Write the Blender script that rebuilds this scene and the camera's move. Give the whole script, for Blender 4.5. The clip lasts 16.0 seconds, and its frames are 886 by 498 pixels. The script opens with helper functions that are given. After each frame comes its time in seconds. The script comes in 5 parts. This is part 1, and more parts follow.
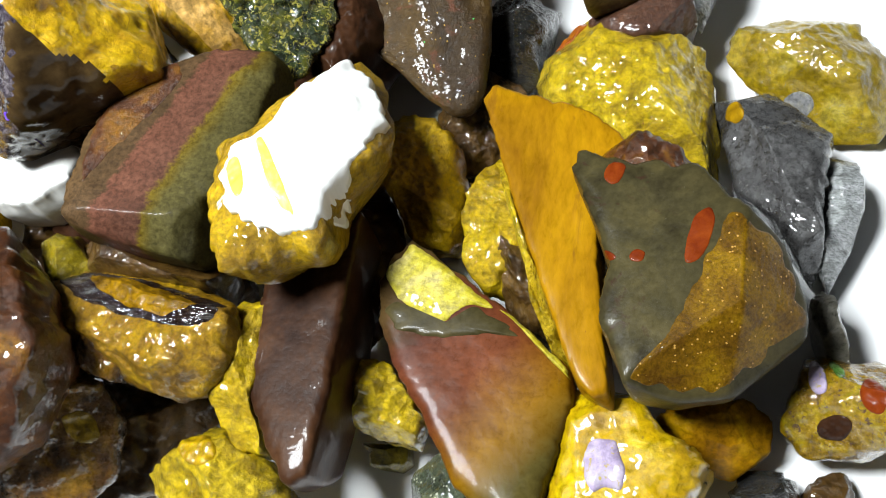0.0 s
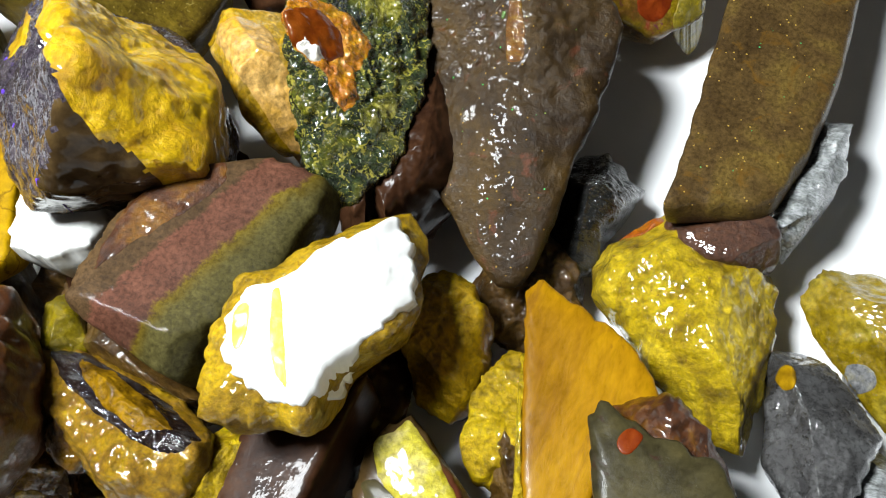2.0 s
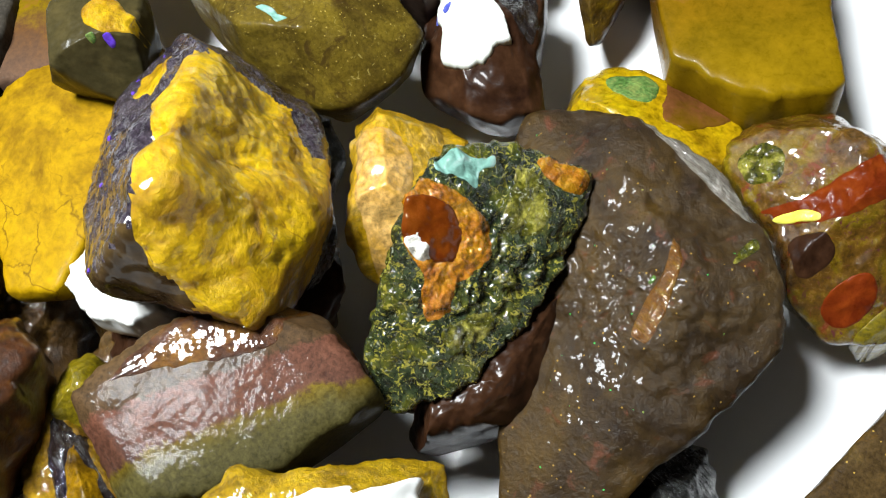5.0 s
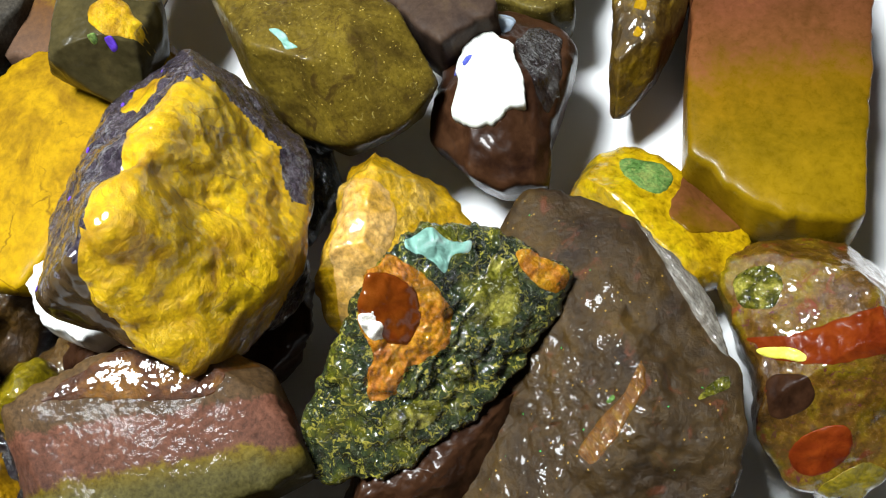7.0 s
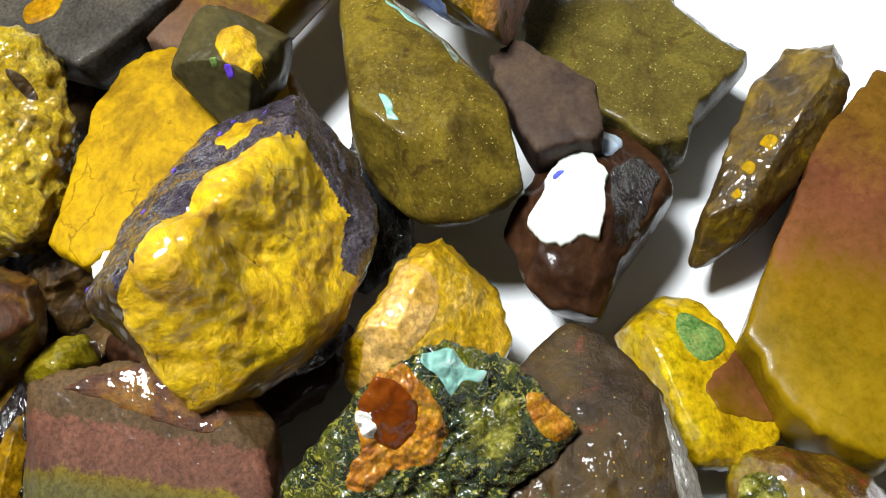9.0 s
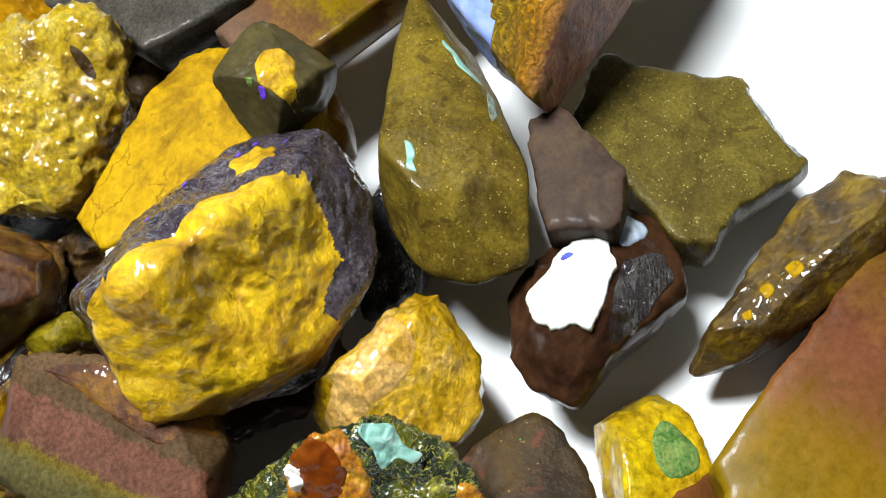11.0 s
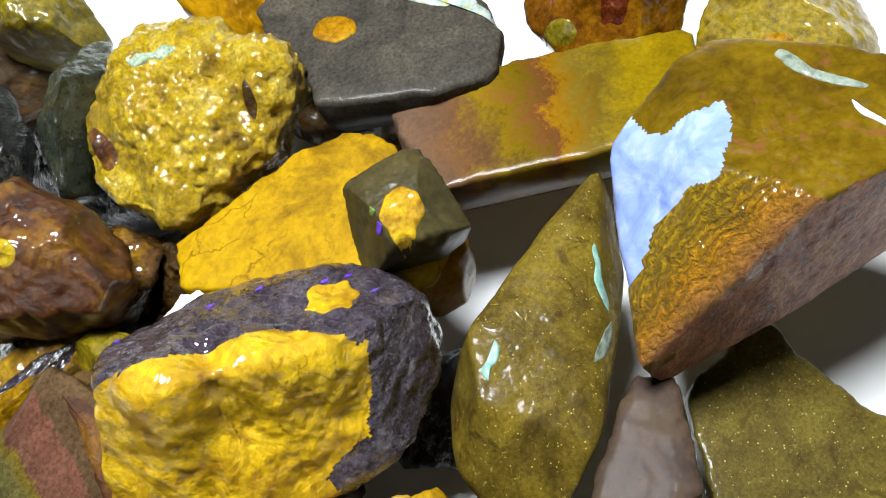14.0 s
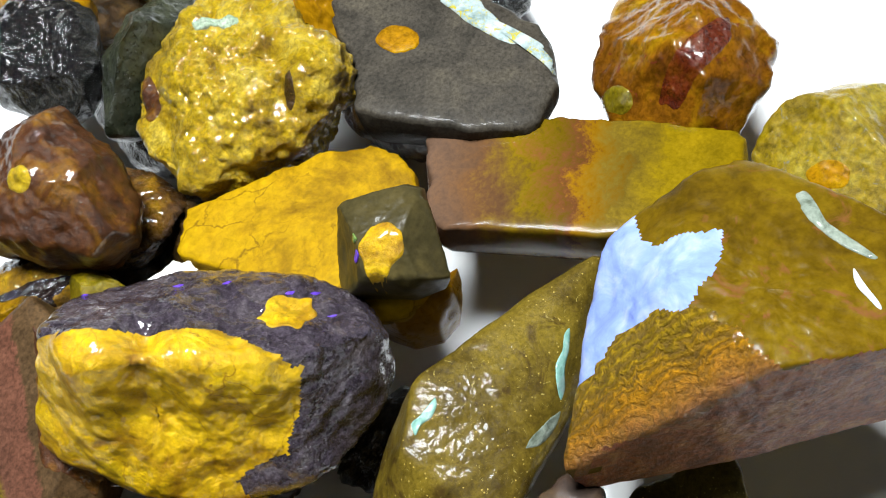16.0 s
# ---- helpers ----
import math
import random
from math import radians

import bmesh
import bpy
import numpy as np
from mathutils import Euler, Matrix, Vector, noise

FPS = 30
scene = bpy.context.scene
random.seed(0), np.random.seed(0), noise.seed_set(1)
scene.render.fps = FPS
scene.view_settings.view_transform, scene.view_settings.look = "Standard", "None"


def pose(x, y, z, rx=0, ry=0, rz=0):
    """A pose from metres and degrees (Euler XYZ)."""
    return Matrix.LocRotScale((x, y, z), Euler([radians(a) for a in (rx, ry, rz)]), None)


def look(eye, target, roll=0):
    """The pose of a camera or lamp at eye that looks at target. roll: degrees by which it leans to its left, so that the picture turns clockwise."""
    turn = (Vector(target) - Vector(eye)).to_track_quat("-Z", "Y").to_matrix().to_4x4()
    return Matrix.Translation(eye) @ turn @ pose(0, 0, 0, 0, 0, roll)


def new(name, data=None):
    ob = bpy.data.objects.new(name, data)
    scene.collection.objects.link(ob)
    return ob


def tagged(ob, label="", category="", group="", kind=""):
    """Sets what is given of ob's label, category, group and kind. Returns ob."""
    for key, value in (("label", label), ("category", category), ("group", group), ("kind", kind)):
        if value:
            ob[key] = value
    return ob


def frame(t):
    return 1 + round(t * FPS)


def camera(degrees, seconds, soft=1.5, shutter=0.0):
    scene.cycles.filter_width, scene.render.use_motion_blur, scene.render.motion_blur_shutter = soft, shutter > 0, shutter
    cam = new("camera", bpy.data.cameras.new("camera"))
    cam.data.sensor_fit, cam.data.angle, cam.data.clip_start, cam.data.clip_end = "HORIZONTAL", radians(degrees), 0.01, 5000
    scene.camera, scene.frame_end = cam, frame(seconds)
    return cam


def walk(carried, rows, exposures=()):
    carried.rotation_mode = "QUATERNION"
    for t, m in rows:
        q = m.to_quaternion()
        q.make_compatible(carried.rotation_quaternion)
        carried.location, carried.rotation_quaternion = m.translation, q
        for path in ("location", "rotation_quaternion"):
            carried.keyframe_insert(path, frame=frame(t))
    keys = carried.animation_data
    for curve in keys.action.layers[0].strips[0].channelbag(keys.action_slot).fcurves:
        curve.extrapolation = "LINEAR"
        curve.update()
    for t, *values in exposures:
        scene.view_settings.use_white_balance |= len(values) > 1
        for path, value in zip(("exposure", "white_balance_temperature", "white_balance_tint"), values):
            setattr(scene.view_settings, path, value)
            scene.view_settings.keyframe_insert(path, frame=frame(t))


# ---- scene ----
CM = 0.01
cam = camera(48.23, 16.0, soft=1.1)
# seconds, eye in centimetres over the tray, turn in degrees
ROWS = [
    (0, 1.256, 0.704, 16.151, 25.486, 15.859, 5.519),
    (0.5, 1.299, 1.969, 16.438, 24.490, 13.928, 9.382),
    (1, 1.907, 2.920, 16.507, 26.438, 13.171, 16.782),
    (1.5, 1.539, 3.061, 16.512, 26.584, 12.977, 18.000),
    (2, 1.241, 4.456, 16.669, 26.548, 12.395, 22.043),
    (2.5, 1.185, 5.703, 16.800, 26.594, 11.885, 27.880),
    (3, 1.217, 6.058, 16.947, 26.655, 11.708, 30.209),
    (3.5, 0.777, 6.914, 16.927, 26.543, 11.753, 33.057),
    (4, 0.222, 8.512, 16.882, 25.956, 11.387, 41.132),
    (4.2, -0.080, 8.880, 16.898, 25.239, 11.282, 42.758),
    (6.3, -1.079, 11.246, 17.133, 24.080, 10.472, 55.544),
    (6.5, -1.040, 11.186, 17.000, 24.066, 10.264, 54.989),
    (7, -1.533, 12.074, 16.897, 23.833, 9.592, 59.524),
    (7.5, -2.037, 12.617, 17.025, 23.785, 9.197, 64.522),
    (8, -2.412, 12.978, 17.688, 24.272, 8.985, 69.009),
    (8.5, -2.589, 13.656, 17.740, 25.075, 8.931, 75.059),
    (10.8, -3.852, 16.185, 18.160, 23.996, 11.855, 89.434),
    (11, -4.231, 16.740, 18.091, 24.485, 11.878, 93.038),
    (11.5, -5.164, 17.444, 18.081, 25.245, 11.811, 100.069),
    (12, -6.119, 17.710, 18.228, 26.034, 11.315, 107.233),
    (12.5, -6.396, 17.456, 18.448, 26.154, 11.610, 107.953),
    (13, -6.875, 17.588, 18.405, 26.405, 11.683, 110.060),
    (13.5, -7.873, 17.545, 18.329, 26.979, 11.395, 116.754),
    (14, -8.811, 17.412, 18.150, 27.223, 11.310, 122.151),
    (14.5, -8.878, 17.554, 18.184, 27.024, 11.554, 121.935),
    (15, -9.618, 17.857, 18.286, 27.275, 11.235, 127.011),
    (15.5, -10.889, 18.427, 18.278, 27.874, 11.054, 136.250),
    (16, -11.413, 18.442, 18.196, 28.252, 10.903, 139.869),
]
walk(cam, [(t, pose(x * CM, y * CM, z * CM, a, b, c)) for t, x, y, z, a, b, c in ROWS], exposures=[(0, -0.1), (4, -0.24), (7, -0.2), (12.5, -0.23), (16, -0.28)])

# ---- light: one lamp over the heap and a dim white room ----
world = bpy.data.worlds.new("room")
scene.world = world
world.use_nodes = True
world.node_tree.nodes["Background"].inputs[0].default_value = (0.93, 0.97, 1.0, 1)
world.node_tree.nodes["Background"].inputs[1].default_value = 0.034
HEAP = Vector((-9 * CM, 11.5 * CM, 3 * CM))


def lamp(name, eye, size, watts, colour):
    data = bpy.data.lights.new(name, "AREA")
    data.shape, data.size, data.energy, data.color = "DISK", size, watts, colour
    ob = new(name, data)
    ob.matrix_world = look(eye, HEAP)
    return ob


lamp("desk_lamp", HEAP + Vector((-0.092, -0.066, 0.487)), 0.15, 8.3, (0.93, 0.98, 1.0))


# ---- materials ----
def ramp(tree, fac, stops):
    node = tree.nodes.new("ShaderNodeValToRGB")
    els = node.color_ramp.elements
    while len(els) < len(stops):
        els.new(0.5)
    for el, (at, col) in zip(els, stops):
        el.position, el.color = at, (*col, 1)
    tree.links.new(fac, node.inputs[0])
    return node.outputs[0]


def noise_node(tree, coord, size, detail=6, rough=0.6, distort=0.0):
    node = tree.nodes.new("ShaderNodeTexNoise")
    node.inputs["Scale"].default_value = 1 / (size * CM)
    node.inputs["Detail"].default_value = detail
    node.inputs["Roughness"].default_value = rough
    node.inputs["Distortion"].default_value = distort
    tree.links.new(coord, node.inputs["Vector"])
    return node.outputs["Fac"]


def blend(tree, fac, a, b):
    node = tree.nodes.new("ShaderNodeMix")
    node.data_type = "RGBA"
    for value, at in ((fac, 0), (a, 6), (b, 7)):
        if hasattr(value, "is_linked"):
            tree.links.new(value, node.inputs[at])
        else:
            node.inputs[at].default_value = (*value, 1) if at else value
    return node.outputs[2]


def maths(tree, kind, a, b, clamp=False):
    node = tree.nodes.new("ShaderNodeMath")
    node.operation, node.use_clamp = kind, clamp
    for k, value in enumerate((a, b)):
        if hasattr(value, "is_linked"):
            tree.links.new(value, node.inputs[k])
        else:
            node.inputs[k].default_value = value
    return node.outputs[0]


def mineral(name, dark, mid, light, size=0.9, fine=0.12, speck=None, speck_at=0.62, rough=0.42, bump=0.5, coat=0.5, zone=None, lines=None, streak=None, bump_size=None, cracks=0.0, grainy=0.42, spark=None, stain=None):
    """Wet stone: three tones at two scales, specks, optional zones across the stone, layer lines, grain relief and a film of water."""
    fine *= 0.75
    smooth = bump < 0.2
    grainy *= 0.4 if smooth else 1.0
    m = bpy.data.materials.new(name)
    m.use_nodes = True
    tree = m.node_tree
    shade = tree.nodes["Principled BSDF"]
    tc = tree.nodes.new("ShaderNodeTexCoord")
    place = tc.outputs["Object"]
    if streak:
        mp = tree.nodes.new("ShaderNodeMapping")
        mp.inputs["Rotation"].default_value = (0, 0, radians(streak[0]))
        mp.inputs["Scale"].default_value = (1, streak[1], 1)
        tree.links.new(place, mp.inputs["Vector"])
        place = mp.outputs["Vector"]
    big = noise_node(tree, place, size, 5, 0.62, 0.6)
    small = noise_node(tree, place, fine, 7, 0.7, 0.3)
    if zone:
        x0, y0, x1, y1, stops, wob = zone
        span = (x1 - x0) ** 2 + (y1 - y0) ** 2
        sep = tree.nodes.new("ShaderNodeSeparateXYZ")
        tree.links.new(tc.outputs["Object"], sep.inputs[0])
        gx = maths(tree, "MULTIPLY", sep.outputs[0], (x1 - x0) / span / CM)
        gy = maths(tree, "MULTIPLY", sep.outputs[1], (y1 - y0) / span / CM)
        g = maths(tree, "ADD", maths(tree, "ADD", gx, gy), -(x0 * (x1 - x0) + y0 * (y1 - y0)) / span)
        w = maths(tree, "MULTIPLY", maths(tree, "SUBTRACT", maths(tree, "ADD", big, maths(tree, "MULTIPLY", small, 0.4)), 0.7), wob)
        base = ramp(tree, maths(tree, "ADD", g, w), stops)
        tone = ramp(tree, big, [(0.3, (0.55, 0.55, 0.55)), (0.7, (1.35, 1.35, 1.35))])
        mul = tree.nodes.new("ShaderNodeMix")
        mul.data_type, mul.blend_type = "RGBA", "MULTIPLY"
        mul.inputs[0].default_value = 0.8
        tree.links.new(base, mul.inputs[6])
        tree.links.new(tone, mul.inputs[7])
        colour = mul.outputs[2]
    else:
        colour = ramp(tree, big, [(0.3, dark), (0.5, mid), (0.68, light)])
    if grainy:
        tone2 = ramp(tree, small, [(0.36, (1 - grainy, 1 - grainy, 1 - grainy)), (0.5, (1, 1, 1)), (0.66, (1 + grainy, 1 + grainy, 1 + grainy))])
        mul2 = tree.nodes.new("ShaderNodeMix")
        mul2.data_type, mul2.blend_type = "RGBA", "MULTIPLY"
        mul2.inputs[0].default_value = 1.0
        tree.links.new(colour, mul2.inputs[6])
        tree.links.new(tone2, mul2.inputs[7])
        colour = mul2.outputs[2]
    if cracks:
        vor = tree.nodes.new("ShaderNodeTexVoronoi")
        vor.feature = "DISTANCE_TO_EDGE"
        vor.inputs["Scale"].default_value = 1 / (cracks * CM)
        warp = tree.nodes.new("ShaderNodeTexNoise")
        warp.inputs["Scale"].default_value = 2 / (cracks * CM)
        warp.inputs["Detail"].default_value = 4
        tree.links.new(place, warp.inputs["Vector"])
        shift = tree.nodes.new("ShaderNodeVectorMath")
        shift.operation = "MULTIPLY_ADD"
        shift.inputs[1].default_value = (0.7 * cracks * CM,) * 3
        tree.links.new(warp.outputs["Color"], shift.inputs[0])
        tree.links.new(place, shift.inputs[2])
        tree.links.new(shift.outputs[0], vor.inputs["Vector"])
        thin = ramp(tree, vor.outputs["Distance"], [(0.0, (0.8, 0.8, 0.8)), (0.022, (0, 0, 0))])
        gate = ramp(tree, big, [(0.46, (0, 0, 0)), (0.56, (1, 1, 1))])
        colour = blend(tree, maths(tree, "MULTIPLY", thin, gate), colour, dark)
    grime = ramp(tree, noise_node(tree, place, fine * 2.6, 8, 0.72, 0.8), [(0.30, (1, 1, 1)), (0.43, (0, 0, 0))])
    dim = tree.nodes.new("ShaderNodeMix")
    dim.data_type = "RGBA"
    tree.links.new(maths(tree, "MULTIPLY", grime, 0.12 if smooth else 0.5), dim.inputs[0])
    tree.links.new(colour, dim.inputs[6])
    dim.inputs[7].default_value = (*dark, 1)
    colour = dim.outputs[2]
    if speck:
        spots = ramp(tree, noise_node(tree, place, fine * 1.7, 4, 0.75, 1.2), [(speck_at, (0, 0, 0)), (speck_at + 0.05, (1, 1, 1))])
        colour = blend(tree, spots, colour, speck)
    if stain:
        blot = ramp(tree, noise_node(tree, place, stain[1], 7, 0.66, 1.4), [(stain[2], (0, 0, 0)), (stain[2] + 0.09, (1, 1, 1))])
        colour = blend(tree, maths(tree, "MULTIPLY", blot, 0.8), colour, stain[0])
    # glints of single grains, painted as small bright cells in the colour
    if spark:
        cells = tree.nodes.new("ShaderNodeTexVoronoi")
        cells.inputs["Scale"].default_value = 1 / (spark[1] * CM)
        tree.links.new(place, cells.inputs["Vector"])
        tint = tree.nodes.new("ShaderNodeSeparateColor")
        tree.links.new(cells.outputs["Color"], tint.inputs[0])
        core = maths(tree, "LESS_THAN", cells.outputs["Distance"], 0.38)
        few = maths(tree, "GREATER_THAN", tint.outputs[0], spark[2])
        hue = ramp(tree, tint.outputs[1], [(0.0, spark[0]), (0.86, spark[0]), (0.9, spark[3] if len(spark) > 3 else spark[0])])
        colour = blend(tree, maths(tree, "MULTIPLY", core, few), colour, hue)
    layers = None
    if lines:
        wave = tree.nodes.new("ShaderNodeTexWave")
        wave.inputs["Scale"].default_value = lines[0]
        wave.inputs["Distortion"].default_value = 0.0
        along = tree.nodes.new("ShaderNodeCombineXYZ")
        tree.links.new(maths(tree, "ADD", g, maths(tree, "ADD", maths(tree, "MULTIPLY", big, 0.3), maths(tree, "MULTIPLY", small, 0.06))), along.inputs[0])
        tree.links.new(along.outputs[0], wave.inputs["Vector"])
        layers = maths(tree, "MULTIPLY", wave.outputs["Fac"], ramp(tree, g, [(0.5, (1, 1, 1)), (0.75, (0, 0, 0))]))
        colour = blend(tree, maths(tree, "MULTIPLY", layers, 0.65), colour, lines[1])
    tree.links.new(colour, shade.inputs["Base Color"])
    calm = bump < 0.36
    grain = noise_node(tree, place, bump_size or fine * (1.0 if calm else 1.8), 9, 0.68, 0.2)
    height = maths(tree, "ADD", grain, maths(tree, "MULTIPLY", big, 0.1 if calm else 0.7))
    if layers:
        height = maths(tree, "SUBTRACT", height, maths(tree, "MULTIPLY", layers, 0.8))
    b = tree.nodes.new("ShaderNodeBump")
    b.inputs["Strength"].default_value = bump
    b.inputs["Distance"].default_value = (0.05 if calm else 0.13) * CM
    tree.links.new(height, b.inputs["Height"])
    tree.links.new(b.outputs[0], shade.inputs["Normal"])
    film = tree.nodes.new("ShaderNodeBump")
    film.inputs["Strength"].default_value = min(1.0, bump * (0.5 if calm else 0.9))
    film.inputs["Distance"].default_value = (0.06 if calm else 0.09) * CM
    tree.links.new(noise_node(tree, place, (bump_size or fine * (0.9 if calm else 1.8)) * 1.3, 2, 0.45), film.inputs["Height"])
    tree.links.new(film.outputs[0], shade.inputs["Coat Normal"])
    tree.links.new(maths(tree, "ADD", maths(tree, "MULTIPLY", small, 0.3), rough - 0.15, True), shade.inputs["Roughness"])
    shade.inputs["Coat Weight"].default_value = coat if calm else min(1.0, coat * 1.4)
    shade.inputs["Coat Roughness"].default_value = 0.045
    shade.inputs["Specular IOR Level"].default_value = 0.06 if calm else 0.25
    shade.inputs["Coat IOR"].default_value = 1.33 if calm else 1.47
    return m


M = {}


def wet(c):
    """Water deepens a stone's colour: darker and fuller, the pale ones least."""
    lum = 0.3 * c[0] + 0.59 * c[1] + 0.11 * c[2]
    if lum > 0.34:
        return c
    depth = 0.72 + 0.28 * min(1.0, lum / 0.22)
    return tuple(max(0.002, (lum + (v - lum) * 1.25) * depth * t) for v, t in zip(c, (0.96, 1.05, 1.0)))


def add(key, dark, mid, light, **k):
    if k.get("zone"):
        z = k["zone"]
        k["zone"] = (*z[:4], [(p, wet(c)) for p, c in z[4]], z[5])
    M[key] = mineral(key, wet(dark), wet(mid), wet(light), **k)


add("glaze", (.78, .79, .8), (.82, .83, .84), (.85, .85, .86), size=6, fine=1.2, rough=.3, bump=.015, coat=.15, grainy=0)
add("tabletop", (.5, .5, .5), (.55, .55, .55), (.6, .6, .6), size=5, fine=.4, rough=.5, bump=.05, coat=.12)
add("ochre", (0.132, 0.0748, 0.00352), (0.396, 0.273, 0.00616), (0.528, 0.378, 0.0176), size=.8, fine=.16, speck=(0.176, 0.088, 0.0176), speck_at=.64, rough=.4, bump=.95, coat=.8)
add("ochre2", (0.123, 0.0704, 0.00528), (0.334, 0.22, 0.0106), (0.458, 0.326, 0.0264), size=.9, fine=.14, speck=(0.528, 0.396, 0.106), speck_at=.7, rough=.42, bump=.7)
add("ochre3", (0.15, 0.0792, 0.00528), (0.317, 0.194, 0.0088), (0.44, 0.282, 0.0176), size=.8, fine=.12, speck=(0.141, 0.0528, 0.0088), speck_at=.66, rough=.42, bump=.65)
add("golden", (0.2, 0.085, 0.002), (0.53, 0.32, 0.003), (0.62, 0.4, 0.005), size=.9, fine=.18, rough=.36, bump=.75, coat=.45, bump_size=.4, cracks=.9, grainy=.25)
add("goldnug", (0.153, 0.085, 0.0051), (0.391, 0.255, 0.0102), (0.51, 0.374, 0.0425), size=.7, fine=.11, speck=(0.527, 0.408, 0.17), speck_at=.68, rough=.34, bump=1.0, coat=.7)
add("brownochre", (0.06, 0.028, 0.005), (0.22, 0.12, 0.01), (0.36, 0.22, 0.02), size=.7, fine=.12, speck=(0.306, 0.204, 0.0408), speck_at=.66, rough=.4, bump=.8)
add("brownochre2", (0.034, 0.0204, 0.0102), (0.0884, 0.051, 0.017), (0.177, 0.109, 0.0204), size=.6, fine=.14, speck=(0.306, 0.197, 0.0204), speck_at=.63, rough=.4, bump=.5)
add("brown", (0.0204, 0.0102, 0.00544), (0.068, 0.0354, 0.0136), (0.122, 0.068, 0.0272), size=.7, fine=.12, rough=.36, bump=.6)
add("wetbrown", (0.026, 0.011, 0.006), (0.11, 0.05, 0.015), (0.3, 0.16, 0.016), size=.7, fine=.13, speck=(0.204, 0.0952, 0.0136), speck_at=.62, rough=.28, bump=.9, coat=.9)
add("redbrown", (0.0204, 0.00816, 0.00544), (0.0748, 0.0272, 0.0122), (0.204, 0.0952, 0.0136), size=.9, fine=.14, speck=(0.218, 0.0748, 0.0136), speck_at=.66, rough=.4, bump=.5)
add("redbrown2", (0.0612, 0.0204, 0.0068), (0.163, 0.068, 0.0102), (0.245, 0.136, 0.0136), size=1.0, fine=.2, speck=(0.109, 0.0204, 0.0102), speck_at=.62, rough=.28, bump=.35, coat=.8)
add("orange", (0.15, 0.068, 0.0068), (0.272, 0.136, 0.0102), (0.34, 0.197, 0.0204), size=.9, fine=.2, rough=.35, coat=.12, bump=.3)
add("potch", (0.0544, 0.0272, 0.0068), (0.204, 0.122, 0.0204), (0.272, 0.19, 0.0408), size=.5, fine=.12, speck=(0.068, 0.034, 0.0204), speck_at=.58, rough=.25, bump=.6, coat=.9)
add("black", (0.00544, 0.00544, 0.00612), (0.0136, 0.0129, 0.0122), (0.0408, 0.0374, 0.034), size=.5, fine=.1, speck=(0.204, 0.218, 0.245), speck_at=.68, rough=.22, bump=.8, coat=.9, streak=(35, 4))
add("blackgloss", (0.00544, 0.0034, 0.0034), (0.017, 0.00952, 0.00816), (0.068, 0.0612, 0.0612), size=.5, fine=.1, rough=.2, bump=.6, coat=.9, streak=(60, 4))
add("greenblack", (0.00952, 0.0109, 0.0068), (0.0272, 0.0286, 0.019), (0.0544, 0.0544, 0.034), size=.6, fine=.1, speck=(0.109, 0.116, 0.0816), speck_at=.7, rough=.3, bump=.5)
add("grey", (0.034, 0.0306, 0.0272), (0.109, 0.0952, 0.0816), (0.204, 0.19, 0.177), size=.5, fine=.1, rough=.3, bump=.4)
add("olive", (0.0595, 0.0425, 0.0085), (0.162, 0.119, 0.0213), (0.238, 0.17, 0.034), size=.6, fine=.12, rough=.35, bump=.5)
add("greyglit", (0.0204, 0.0238, 0.017), (0.0748, 0.0816, 0.0578), (0.136, 0.136, 0.0884), size=.6, fine=.09, speck=(0.272, 0.258, 0.17), speck_at=.66, rough=.22, bump=.9, coat=.9, spark=((.4, .4, .3), .05, .85))
# glitter: its pale fine blots paint silver-white glints into the colour
add("glitter", (0.00816, 0.0102, 0.00816), (0.0408, 0.051, 0.0238), (0.116, 0.109, 0.0204), size=.55, fine=.1, speck=(0.34, 0.299, 0.0408), speck_at=.55, rough=.2, bump=1.0, coat=1.0, bump_size=.13, stain=((.5, .5, .36), .14, .6))
add("darkmar", (0.016, 0.007, 0.005), (0.04, 0.018, 0.011), (0.07, 0.033, 0.02), size=1.0, fine=.14, rough=.36, bump=.18, coat=.3)
add("yellowclear", (0.208, 0.112, 0.008), (0.368, 0.232, 0.016), (0.448, 0.32, 0.064), size=.9, fine=.2, speck=(0.24, 0.144, 0.024), speck_at=.66, rough=.3, bump=.4, coat=.7)
add("cream", (0.258, 0.197, 0.0408), (0.381, 0.313, 0.0816), (0.449, 0.381, 0.136), size=.7, fine=.16, speck=(0.272, 0.184, 0.0204), speck_at=.66, rough=.35, bump=.45)
add("darkband", (0.034, 0.0272, 0.0136), (0.0578, 0.0449, 0.0238), (0.0816, 0.0612, 0.0306), size=.7, fine=.14, rough=.35, coat=.12, bump=.12)
add("amber", (0.163, 0.0748, 0.0068), (0.272, 0.139, 0.0102), (0.326, 0.177, 0.0136), size=1.4, fine=.2, speck=(0.204, 0.0884, 0.0068), speck_at=.7, rough=.3, bump=.14, coat=.12, stain=((.16, .07, .005), .7, .56), streak=(70, .4))
add("jasper", (0.022, 0.017, 0.01), (0.05, 0.04, 0.022), (0.075, 0.058, 0.03), size=.8, fine=.12, speck=(0.109, 0.0952, 0.0612), speck_at=.7, rough=.32, bump=.14, coat=.12, stain=((.03, .012, .008), .6, .6))
add("brownspeckfine", (0.0612, 0.0286, 0.00816), (0.129, 0.068, 0.015), (0.19, 0.109, 0.0204), size=.6, fine=.07, speck=(0.245, 0.163, 0.0408), speck_at=.66, rough=.4, bump=.35, spark=((.4, .22, .05), .036, .94))
add("redfleck", (0.09, 0.016, 0.009), (0.15, 0.032, 0.016), (0.2, 0.048, 0.022), size=.5, fine=.1, rough=.3, coat=.12, bump=.1, grainy=.15)
